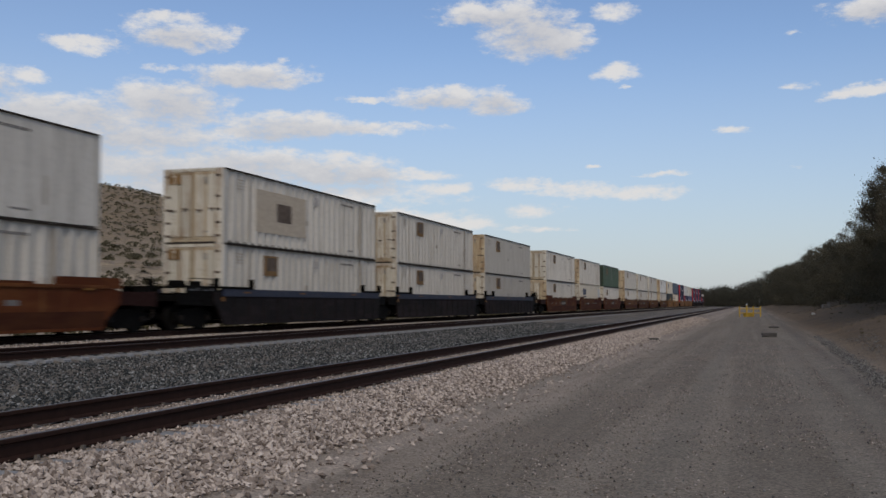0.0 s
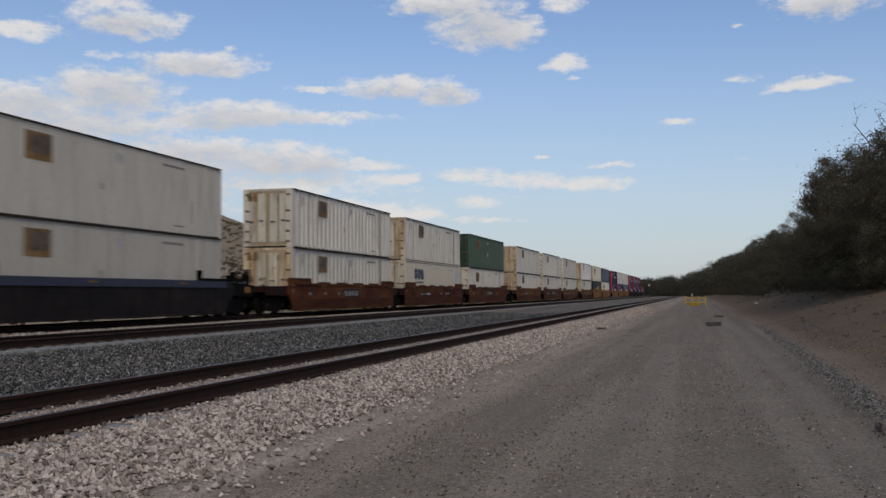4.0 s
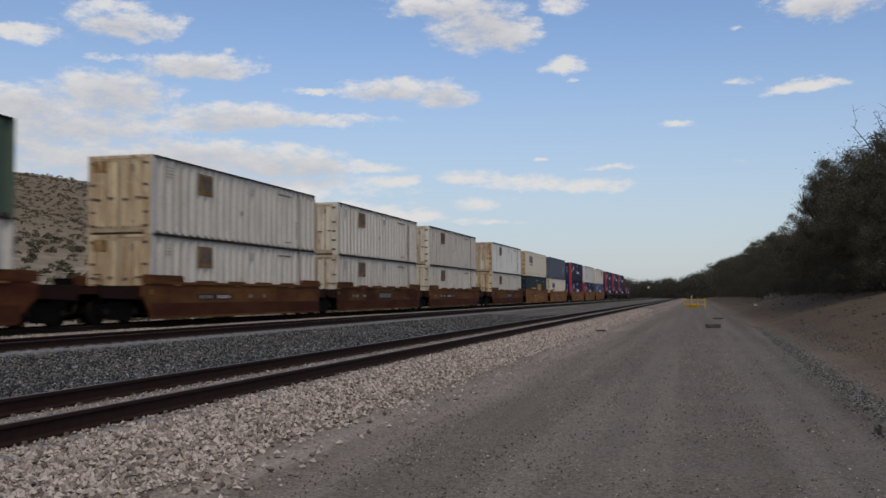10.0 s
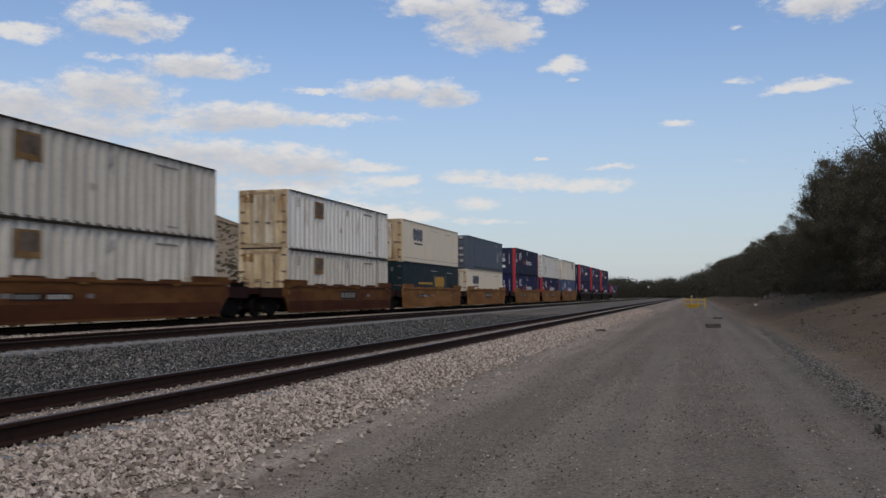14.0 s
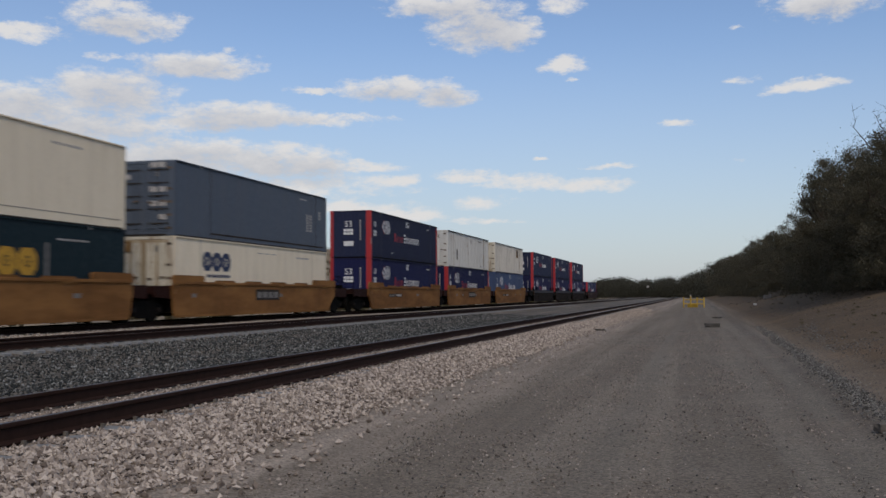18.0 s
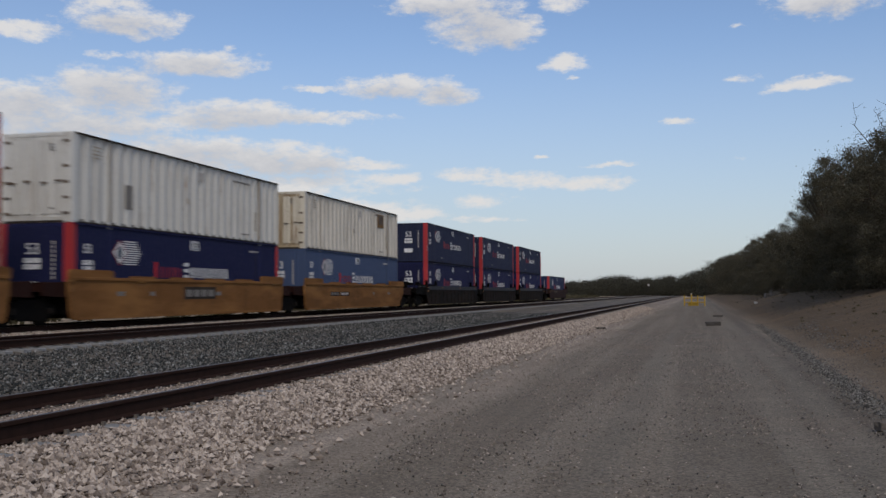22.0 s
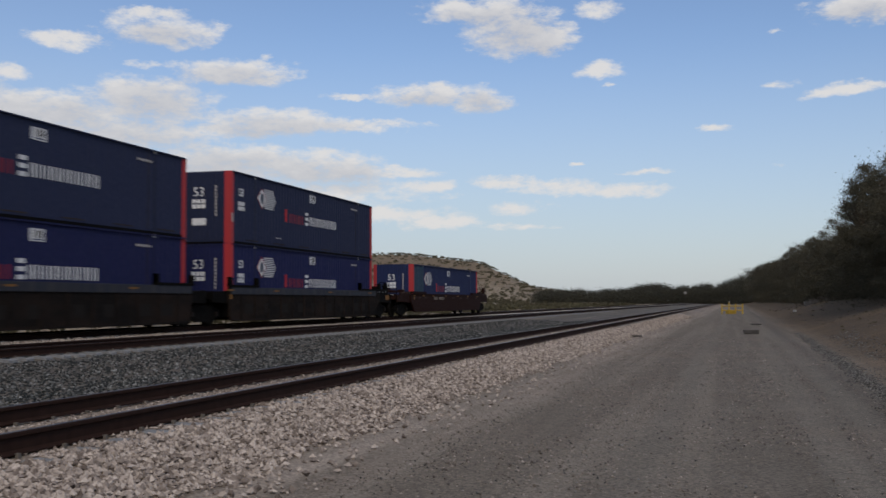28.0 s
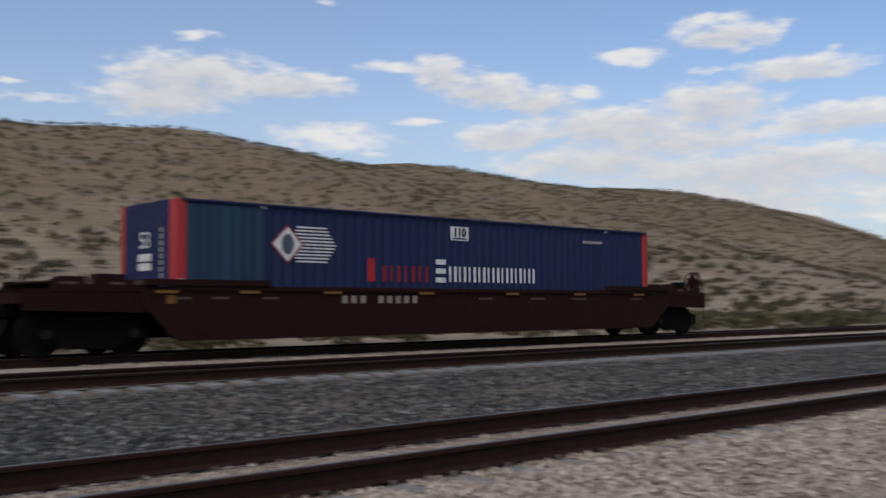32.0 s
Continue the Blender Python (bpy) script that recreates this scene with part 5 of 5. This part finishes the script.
# the train from its head: lower load, upper load, car paint, ends of a set, position along the train
TRAIN = [
    (0.0, "car_rust", False, True, (lambda c: white_box(c), WHITE), (lambda c: white_box(c, None, smooth_side=True), "plain white smooth-sided shipping container, stacked")),
    (23.72, "car_black", True, False, (lambda c: white_box(c, (3.3, 4.6, 1.75, 2.58)), WHITE),
     (lambda c: (white_box(c, None), decal("patch", 2.6, 7.4, 0.62, 2.36, M["tan"], c, "large tan repainted area"), decal("patch_centre", 4.5, 5.9, 1.14, 1.92, M["patch_dark"], c, "dark faded square", out=0.012)), "white shipping container with large tan repainted patch")),
    (43.29, "car_black", False, False, (lambda c: white_box(c), WHITE), (lambda c: white_box(c), WHITE)),
    (62.85, "car_black", False, True, (lambda c: white_box(c, side="dusty", smooth_side=True), "dusty cream smooth-sided container with brown patch"), (lambda c: white_box(c, rust="rusty", end="rusty", side="dusty", smooth_side=True), "dusty cream smooth-sided container with heavily rusted doors")),
    (86.57, "car_red", True, False, (lambda c: white_box(c, rust="rusty"), WHITE), (lambda c: white_box(c), WHITE)),
    (106.14, "car_red", False, False, (lambda c: cream_box(c, False, True), "cream smooth-sided shipping container with a grey-white mended panel"), (lambda c: white_box(c, rust="rusty"), WHITE)),
    (125.71, "car_red", False, True, (lambda c: white_box(c, (2.85, 4.2, 1.68, 2.5)), WHITE), (green_box, "green corrugated shipping container with orange-brown patch")),
    (149.42, "car_tan", True, False, (lambda c: white_box(c, end="rusty"), WHITE), (lambda c: white_box(c, end="rusty", rust="rusty"), "white container with yellowed rusty doors")),
    (168.99, "car_tan", False, False, (lambda c: white_box(c), WHITE), (lambda c: white_box(c), WHITE)),
    (188.56, "car_tan", False, True, (lambda c: white_box(c), WHITE), (lambda c: white_box(c), WHITE)),
    (212.28, "car_tan", True, False, (lambda c: white_box(c, end="rusty"), WHITE), (lambda c: white_box(c, rust="rusty", side="grey_white"), "off-white corrugated container with rusty doors")),
    (231.84, "car_gold", False, False, (dark_green_box, "dark green shipping container with yellow markings"), (lambda c: cream_box(c, True), CREAM)),
    (251.41, "car_gold", False, True, (lambda c: cream_box(c, False), CREAM), (slate_box, "slate blue-grey shipping container with white markings")),
    (275.13, "car_gold", True, False, (navy_box, NAVY), (lambda c: navy_box(c, faded=True), OLD_NAVY)),
    (294.70, "car_gold", False, False, (navy_box, NAVY), (lambda c: (white_box(c, None, side="grey_white", end="grey_white"), decal("placard", 3.05, 3.5, 0.65, 1.5, M["ink"], c)), "grey-white corrugated shipping container, stacked on navy container")),
    (314.27, "car_gold", False, True, (lambda c: navy_box(c, blue=True), "faded blue shipping container with white markings"), (lambda c: white_box(c, (11.8, 13.1, 1.8, 2.62), side="white", end="old_white"), "cream-white corrugated container with brown patch")),
    (337.98, "car_coal", True, False, (navy_box, NAVY), (lambda c: navy_box(c, faded=True), OLD_NAVY)),
    (357.55, "car_coal", False, False, (navy_box, NAVY), (lambda c: navy_box(c, faded=True), OLD_NAVY)),
    (377.12, "car_coal", False, True, (navy_box, NAVY), (lambda c: navy_box(c, faded=True), OLD_NAVY)),
    (400.69, "car_brown", True, True, (lambda c: navy_box(c, True), "navy blue container with teal panels, single-stacked"), None)]
CAR_WORDS = dict(car_coal="sooty black", car_rust="rust-orange", car_black="black", car_red="red-brown", car_tan="tan-brown", car_gold="golden-tan", car_brown="dark brown")
RIDING = []     # thing, place along the train, height over the rail


def build_train():
    for i, (y, style, front, rear, low, up) in enumerate(TRAIN):
        car = tagged(well_car(style, front, rear, i), CAR_WORDS[style] + " steel well car on the rails carrying containers", "rail car", "well cars of the train")
        RIDING.append((car, y, 0.0))
        for k, load in enumerate((low, up)):
            if load:
                RIDING.append((container(*load), y, 0.345 + 2.90 * k))
    last = TRAIN[-1][0]
    lamp = tagged(new("train_end_marker"), "small dark end-of-train device on the last coupler", "marker")
    y1 = LEN + 3.15
    block("case", (-0.22, 0.22, y1 + 0.2, y1 + 0.45, 1.0, 1.75), M["dark"], lamp, bevel=0.03)
    bm = bmesh.new()
    rod(bm, (0, y1 + 0.32, 0.95), (0, y1 + 0.32, 1.0), 0.05)
    rod(bm, (0, y1 + 0.45, 1.55), (0, y1 + 0.5, 1.55), 0.08)
    part("clamp", bm, M["dark"], lamp)
    RIDING.append((lamp, last, 0.0))


# ---- trees, scrub and odd things ----
def leaf_cloud(centres, per, spread, size, rng):
    """Many small pointed leaves, gathered round the given centres."""
    c = np.repeat(np.array(centres), per, axis=0)
    k = len(c)
    p = c + rng.normal(0, 1, (k, 3)) * np.array(spread)
    u = rng.normal(0, 1, (k, 3))
    u /= np.linalg.norm(u, axis=1)[:, None]
    w = np.cross(u, rng.normal(0, 1, (k, 3)))
    w /= np.linalg.norm(w, axis=1)[:, None] + 1e-9
    s = rng.uniform(0.5, 1.0, (k, 1)) * size
    v = np.stack([p - u * s, p + w * s * 0.38, p + u * s, p - w * s * 0.38], 1).reshape(-1, 3)
    return v.tolist(), (np.arange(k)[:, None] * 4 + np.arange(4)[None]).tolist()


def tree(name, tall, wide, seed, bare=False):
    rng = np.random.default_rng(seed)
    t = new(name)
    bm = bmesh.new()
    centres = []
    for j in range(3):
        a = j * 2.1 + rng.uniform(0, 1)
        base = Vector((0.35 * math.cos(a), 0.35 * math.sin(a), -0.3))
        elbow = base + Vector((wide * 0.18 * math.cos(a), wide * 0.18 * math.sin(a), tall * 0.4))
        rod(bm, base, elbow, 0.22, 0.14, 7)
        for q in range(4):
            b = a + rng.uniform(-1.3, 1.3)
            tip = elbow + Vector((wide * rng.uniform(0.15, 0.5) * math.cos(b), wide * rng.uniform(0.15, 0.5) * math.sin(b), tall * rng.uniform(0.06, 0.34)))
            rod(bm, elbow, tip, 0.12, 0.04, 6)
            for s in range(3):
                twig = tip + Vector(rng.uniform(-1, 1, 3).tolist()) * 0.9 + Vector((0, 0, 0.4))
                rod(bm, tip, twig, 0.04, 0.012, 5)
    if bare:
        for q in range(4):
            a = rng.uniform(0, 6.28)
            p = Vector((1.2 * math.cos(a) - 0.5, 1.2 * math.sin(a), tall * 0.80))
            for s in range(5):
                d = p + Vector((rng.uniform(-0.42, 0.15), rng.uniform(-0.3, 0.3), rng.uniform(0.3, 0.62)))
                rod(bm, p, d, 0.034 - 0.006 * s, 0.028 - 0.005 * s, 5)
                for _ in range(2):
                    rod(bm, d, d + Vector((rng.uniform(-0.5, 0.5), rng.uniform(-0.4, 0.4), rng.uniform(0.05, 0.4))), 0.011, 0.004, 4)
                p = d
    part("trunk", bm, M["bark"], t, "several leaning grey-brown stems")
    inner = []
    while len(centres) < 270 or len(inner) < 90:
        p = rng.uniform(-1, 1, 3)
        r = math.hypot(p[0], p[1])
        zz = (p[2] + 1) / 2
        edge = 0.98 * math.sqrt(max(0.0, 1 - max(0.0, (zz - 0.35) / 0.65) ** 2.6)) * (0.80 + 0.42 * noise.noise((p[0] * 2 + seed, p[1] * 2, p[2] * 2)))
        at = (p[0] * wide, p[1] * wide, 0.3 + zz * (tall - 0.8))
        if edge * 0.62 < r < edge and len(centres) < 270:
            centres.append(at)
        elif r < edge * 0.7 and len(inner) < 90:
            inner.append(at)
    v, f = leaf_cloud(centres, 240, (0.20, 0.20, 0.16), 0.070, rng)
    v2, f2 = leaf_cloud(inner, 220, (0.58, 0.58, 0.5), 0.09, rng)
    me = mesh_from("crown", v + v2, f + [[k + len(v) for k in q] for q in f2], M["leaf"])
    ob = new("crown", me)
    ob.parent = t
    return t


# x, y, height, half width
NEAR_TREES = [(10.4, 55, 9.0, 4.2), (10.2, 63, 9.3, 4.2), (9.6, 71, 9.9, 3.9), (10.6, 80, 9.5, 4.1), (10.2, 91, 9.0, 3.8), (13.5, 60, 9.6, 4.6), (13.8, 72, 9.8, 4.6),
              (13.2, 84, 9.5, 4.4), (12.4, 97, 8.6, 4.2), (10.3, 112, 8.3, 4.2), (10.8, 126, 8.5, 4.5), (10.5, 141, 9.0, 4.6), (11.2, 157, 9.6, 4.8), (10.6, 174, 10.0, 5.0),
              (11.0, 193, 9.2, 5.2), (10.6, 214, 9.8, 5.5), (10.8, 238, 10.6, 6.0), (10.4, 264, 11.2, 6.2), (10.0, 292, 11.6, 6.5), (9.0, 324, 12.0, 7.0), (17.5, 66, 10.0, 5.0), (18, 90, 10.0, 5.0)]


def build_trees():
    kinds = [tree("tree", 9.5, 4.2, 11, True)] + [tree("tree", 9.5, 4.2, 12 + i) for i in range(3)]
    used = set()
    for i, (x, y, h, w) in enumerate(NEAR_TREES):
        k = 0 if i == 0 else 1 + i % 3
        m = pose(x, y, ground_z(x, y) - 0.1, 0, 0, i * 67)
        ob = kinds[k] if k not in used else copy_thing(kinds[k], m)
        if k not in used:
            ob.matrix_basis = m
        used.add(k)
        ob.scale = (w / 4.2, w / 4.2, h / 9.5)
        tagged(ob, "dense olive-green tree with leafy low branches" if k else "olive tree with a few bare twigs on top", "tree", "trees along the dirt bank")
    # undergrowth at the foot of the trees
    rng = np.random.default_rng(31)
    rows = [(10.2 + rng.uniform(-1.0, 2.0), y) for y in np.linspace(50, 330, 150)]
    cs = [(x, y, ground_z(x, y) + rng.uniform(0.2, 2.6)) for x, y in rows for _ in range(3)]
    v, f = leaf_cloud(cs, 260, (0.9, 0.9, 0.7), 0.09, rng)
    tagged(new("undergrowth", mesh_from("undergrowth", v, f, M["leaf"])), "dark brushy undergrowth at the foot of the trees", kind="stuff")
    # the far belt of trees that closes the valley
    far = []
    tops = [(-3.0, 2.6), (-1.6, 2.1), (-0.6, 1.7), (0.4, 1.15), (1.3, 0.95), (2.6, 0.9), (4.1, 0.85), (6, 0.75), (8, 0.62), (10, 0.52), (12.5, 0.5), (16, 0.3)]
    for i in range(2600):
        a = rng.uniform(-2.4, 10.8)
        r = rng.uniform(430, 520)
        top = (r * math.tan(radians(between(a, tops))) + 1.6) * (0.80 + 0.26 * noise.noise((a * 1.3, 0.5, 0.2)) + 0.12 * noise.noise((a * 6, 1.5, 0.2)))
        x, y = -r * math.sin(radians(a)), r * math.cos(radians(a))
        far.append((x, y, ground_z(x, y) * 0.3 + rng.uniform(0.05, 1.0) * max(1.0, top)))
    v, f = leaf_cloud(far, 75, (1.7, 1.7, 0.8), 0.42, rng)
    tagged(new("far_woods", mesh_from("far_woods", v, f, M["leaf_far"])), "distant belt of dark trees across the valley", kind="stuff")


def build_scrub():
    rng = np.random.default_rng(8)

    def bushes(name, spots, per, size, m, label):
        cs, ss = [], []
        for x, y, s in spots:
            cs.append((x, y, ground_z(x, y) + 0.25 * s))
            ss.append(s)
        c = np.repeat(np.array(cs), per, axis=0)
        s = np.repeat(np.array(ss), per)[:, None]
        k = len(c)
        d = rng.normal(0, 1, (k, 3))
        d /= np.linalg.norm(d, axis=1)[:, None]
        d[:, 2] = np.abs(d[:, 2]) * 0.85
        p = c + d * s * np.array((0.5, 0.5, 0.42)) * rng.uniform(0.55, 1.05, (k, 1))
        u = d * 0.7 + rng.normal(0, 0.5, (k, 3))
        u /= np.linalg.norm(u, axis=1)[:, None]
        w = np.cross(u, rng.normal(0, 1, (k, 3)))
        w /= np.linalg.norm(w, axis=1)[:, None]
        z = s * size * rng.uniform(0.6, 1.0, (k, 1))
        v = np.stack([p - u * z, p + w * z * 0.45, p + u * z, p - w * z * 0.45], 1).reshape(-1, 3)
        tagged(new(name, mesh_from(name, v.tolist(), (np.arange(k)[:, None] * 4 + np.arange(4)[None]).tolist(), m)), label, kind="stuff")

    low = []
    while len(low) < 2700:
        x, y = -28 - 60 * rng.random() ** 1.3, rng.uniform(8, 330)
        if (y < 130 or rng.random() < 0.5) and 0.25 * noise.noise((x * 0.05, y * 0.05, 6.0)) + 0.3 > rng.random() * 0.7:
            low.append((x, y, rng.uniform(0.5, 1.6)))
    bushes("desert_scrub", low, 42, 0.20, M["scrub"], "low grey-brown desert bushes on pale sand")
    high = [(-80 - 82 * rng.random(), rng.uniform(10, 430), rng.uniform(0.4, 1.05)) for _ in range(10500)]
    bushes("hillside_scrub", high, 18, 0.24, M["scrub"], "scattered dry bushes over the brown hillside")
    green = [(-25.5 - 9.0 * rng.random(), 12 + 190 * rng.random() ** 1.3, rng.uniform(0.6, 1.8)) for _ in range(130)]
    bushes("trackside_scrub", green, 60, 0.17, M["green_scrub"], "greener bushes along the far side of the tracks")
    far = []
    while len(far) < 1400:
        a, r = radians(rng.uniform(9, 25)), rng.uniform(430, 830)
        far.append((-r * math.sin(a), r * math.cos(a), rng.uniform(1.5, 3.5)))
    bushes("far_scrub", far, 18, 0.26, M["scrub"], "specks of scrub on the far hill")
    bank = [(rng.uniform(4.0, 9.5), rng.uniform(25, 140), rng.uniform(0.08, 0.22)) for _ in range(160)]
    bushes("bank_weeds", bank, 30, 0.2, M["scrub"], "dry weeds on the dirt bank")


def build_barrier():
    """Yellow pipe guard round a low fitting."""
    g = tagged(new("pipe_guard"), "yellow painted steel pipe guard beside the dirt road", "barrier")
    z0 = ground_z(0, 126)
    for x in (-1.2, -0.35, 0.4, 1.2):
        bm = bmesh.new()
        rod(bm, (x, -0.5 if x in (-0.35, 1.2) else 0.5, -0.1), (x, -0.5 if x in (-0.35, 1.2) else 0.5, 1.25 if x != -0.35 else 1.45), 0.075)
        part("post", bm, M["yellow"], g)
    for z, a in ((0.95, -0.5), (0.45, -0.5), (0.95, 0.5)):
        bm = bmesh.new()
        rod(bm, (-1.2, a, z), (1.2, a, z), 0.055)
        part("rail", bm, M["yellow"], g)
    block("box", (-0.75, 0.35, -0.3, 0.3, 0.02, 0.4), M["yellow"], g, bevel=0.03)
    block("cap", (-0.42, -0.28, -0.57, -0.43, 1.38, 1.5), M["white_ink"], g, "white cap")
    g.matrix_basis = pose(-0.35, 126.5, z0)


def rough_block(name, dims, at, turn, m, label, category, seed):
    rnd = random.Random(seed)
    bm = bmesh.new()
    bmesh.ops.create_cube(bm, size=1.0)
    bmesh.ops.subdivide_edges(bm, edges=bm.edges[:], cuts=2, use_grid_fill=True)
    for v in bm.verts:
        v.co += Vector((rnd.uniform(-1, 1), rnd.uniform(-1, 1), rnd.uniform(-1, 1))) * 0.07
        v.co = Vector((v.co.x * dims[0], v.co.y * dims[1], (v.co.z + 0.45) * dims[2]))
    ob = part(name, bm, m)
    ob.matrix_basis = pose(at[0], at[1], ground_z(*at), 0, 0, turn)
    return tagged(ob, label, category)


def build_odds():
    build_barrier()
    rough_block("timber_tie", (0.66, 0.28, 0.19), (0.72, 50.6), 8, M["wood"], "dark discarded timber lying on the dirt road", "timber", 1)
    rough_block("timber_tie", (0.6, 0.22, 0.10), (1.3, 69.5), -6, M["wood"], "short dark timber piece on the dirt road", "timber", 2)
    rough_block("metal_scrap", (0.40, 0.16, 0.10), (-4.1, 44.3), 20, M["wood"], "dark scrap piece lying on the ballast shoulder", "scrap", 3)
    rough_block("rock", (0.13, 0.11, 0.09), (1.95, 12.0), 30, M["clip"], "dark rock on the gravel berm", "rock", 4)
    rough_block("litter", (0.22, 0.2, 0.16), (5.2, 97.0), 30, M["white_ink"], "small white litter on the dirt bank", "litter", 5)
    for i, (x, y, s) in enumerate(((8.0, 112, 0.9), (8.8, 113, 1.1), (7.3, 113.5, 0.7), (9.5, 112.5, 0.8), (8.3, 114.5, 1.2))):
        tagged(rough_block("rubble", (s, s * 0.8, s * 0.6), (x, y), i * 50, M["rubble"], "grey broken concrete chunk under the trees", "rubble", 10 + i), group="rubble heap under the trees")
    s = tagged(new("track_sign"), "small white sign on a thin post beside tracks", "sign")
    bm = bmesh.new()
    rod(bm, (0, 0, -0.1), (0, 0, 3.4), 0.05)
    part("post", bm, M["wood"], s)
    bm = bmesh.new()
    rod(bm, (0, -0.05, 3.4), (0, -0.09, 3.4), 0.30, n=16)
    part("panel", bm, M["dull_ink"], s, "round pale panel")
    s.matrix_basis = pose(-12.0, 262, ground_z(-12, 262))


build_train()
build_trees()
build_scrub()
build_odds()
build_stones()

# ---- what moves: the train, and its wheels ----
COURSE = [(0, 10.3), (4, -40.74), (8, -91.42), (12, -141.8), (16, -191.91), (20, -241.81), (24, -291.54), (28, -341.16), (32, -390.72)]


def motions():
    for ob, y, z in RIDING:
        walk(ob, [(t, pose(TRAIN_X, s + y, RAIL_Z + z)) for t, s in COURSE])
    spin = [(i / FPS, pose(0, 0, 0, math.degrees(-between(i / FPS, COURSE) / 0.46), 0, 0)) for i in range(32 * FPS + 1)]
    first = TURNING[0]
    walk(first, spin)
    for w in TURNING[1:]:
        w.rotation_mode = "QUATERNION"
        keys = w.animation_data_create()
        keys.action = first.animation_data.action
        keys.action_slot = first.animation_data.action_slot


motions()
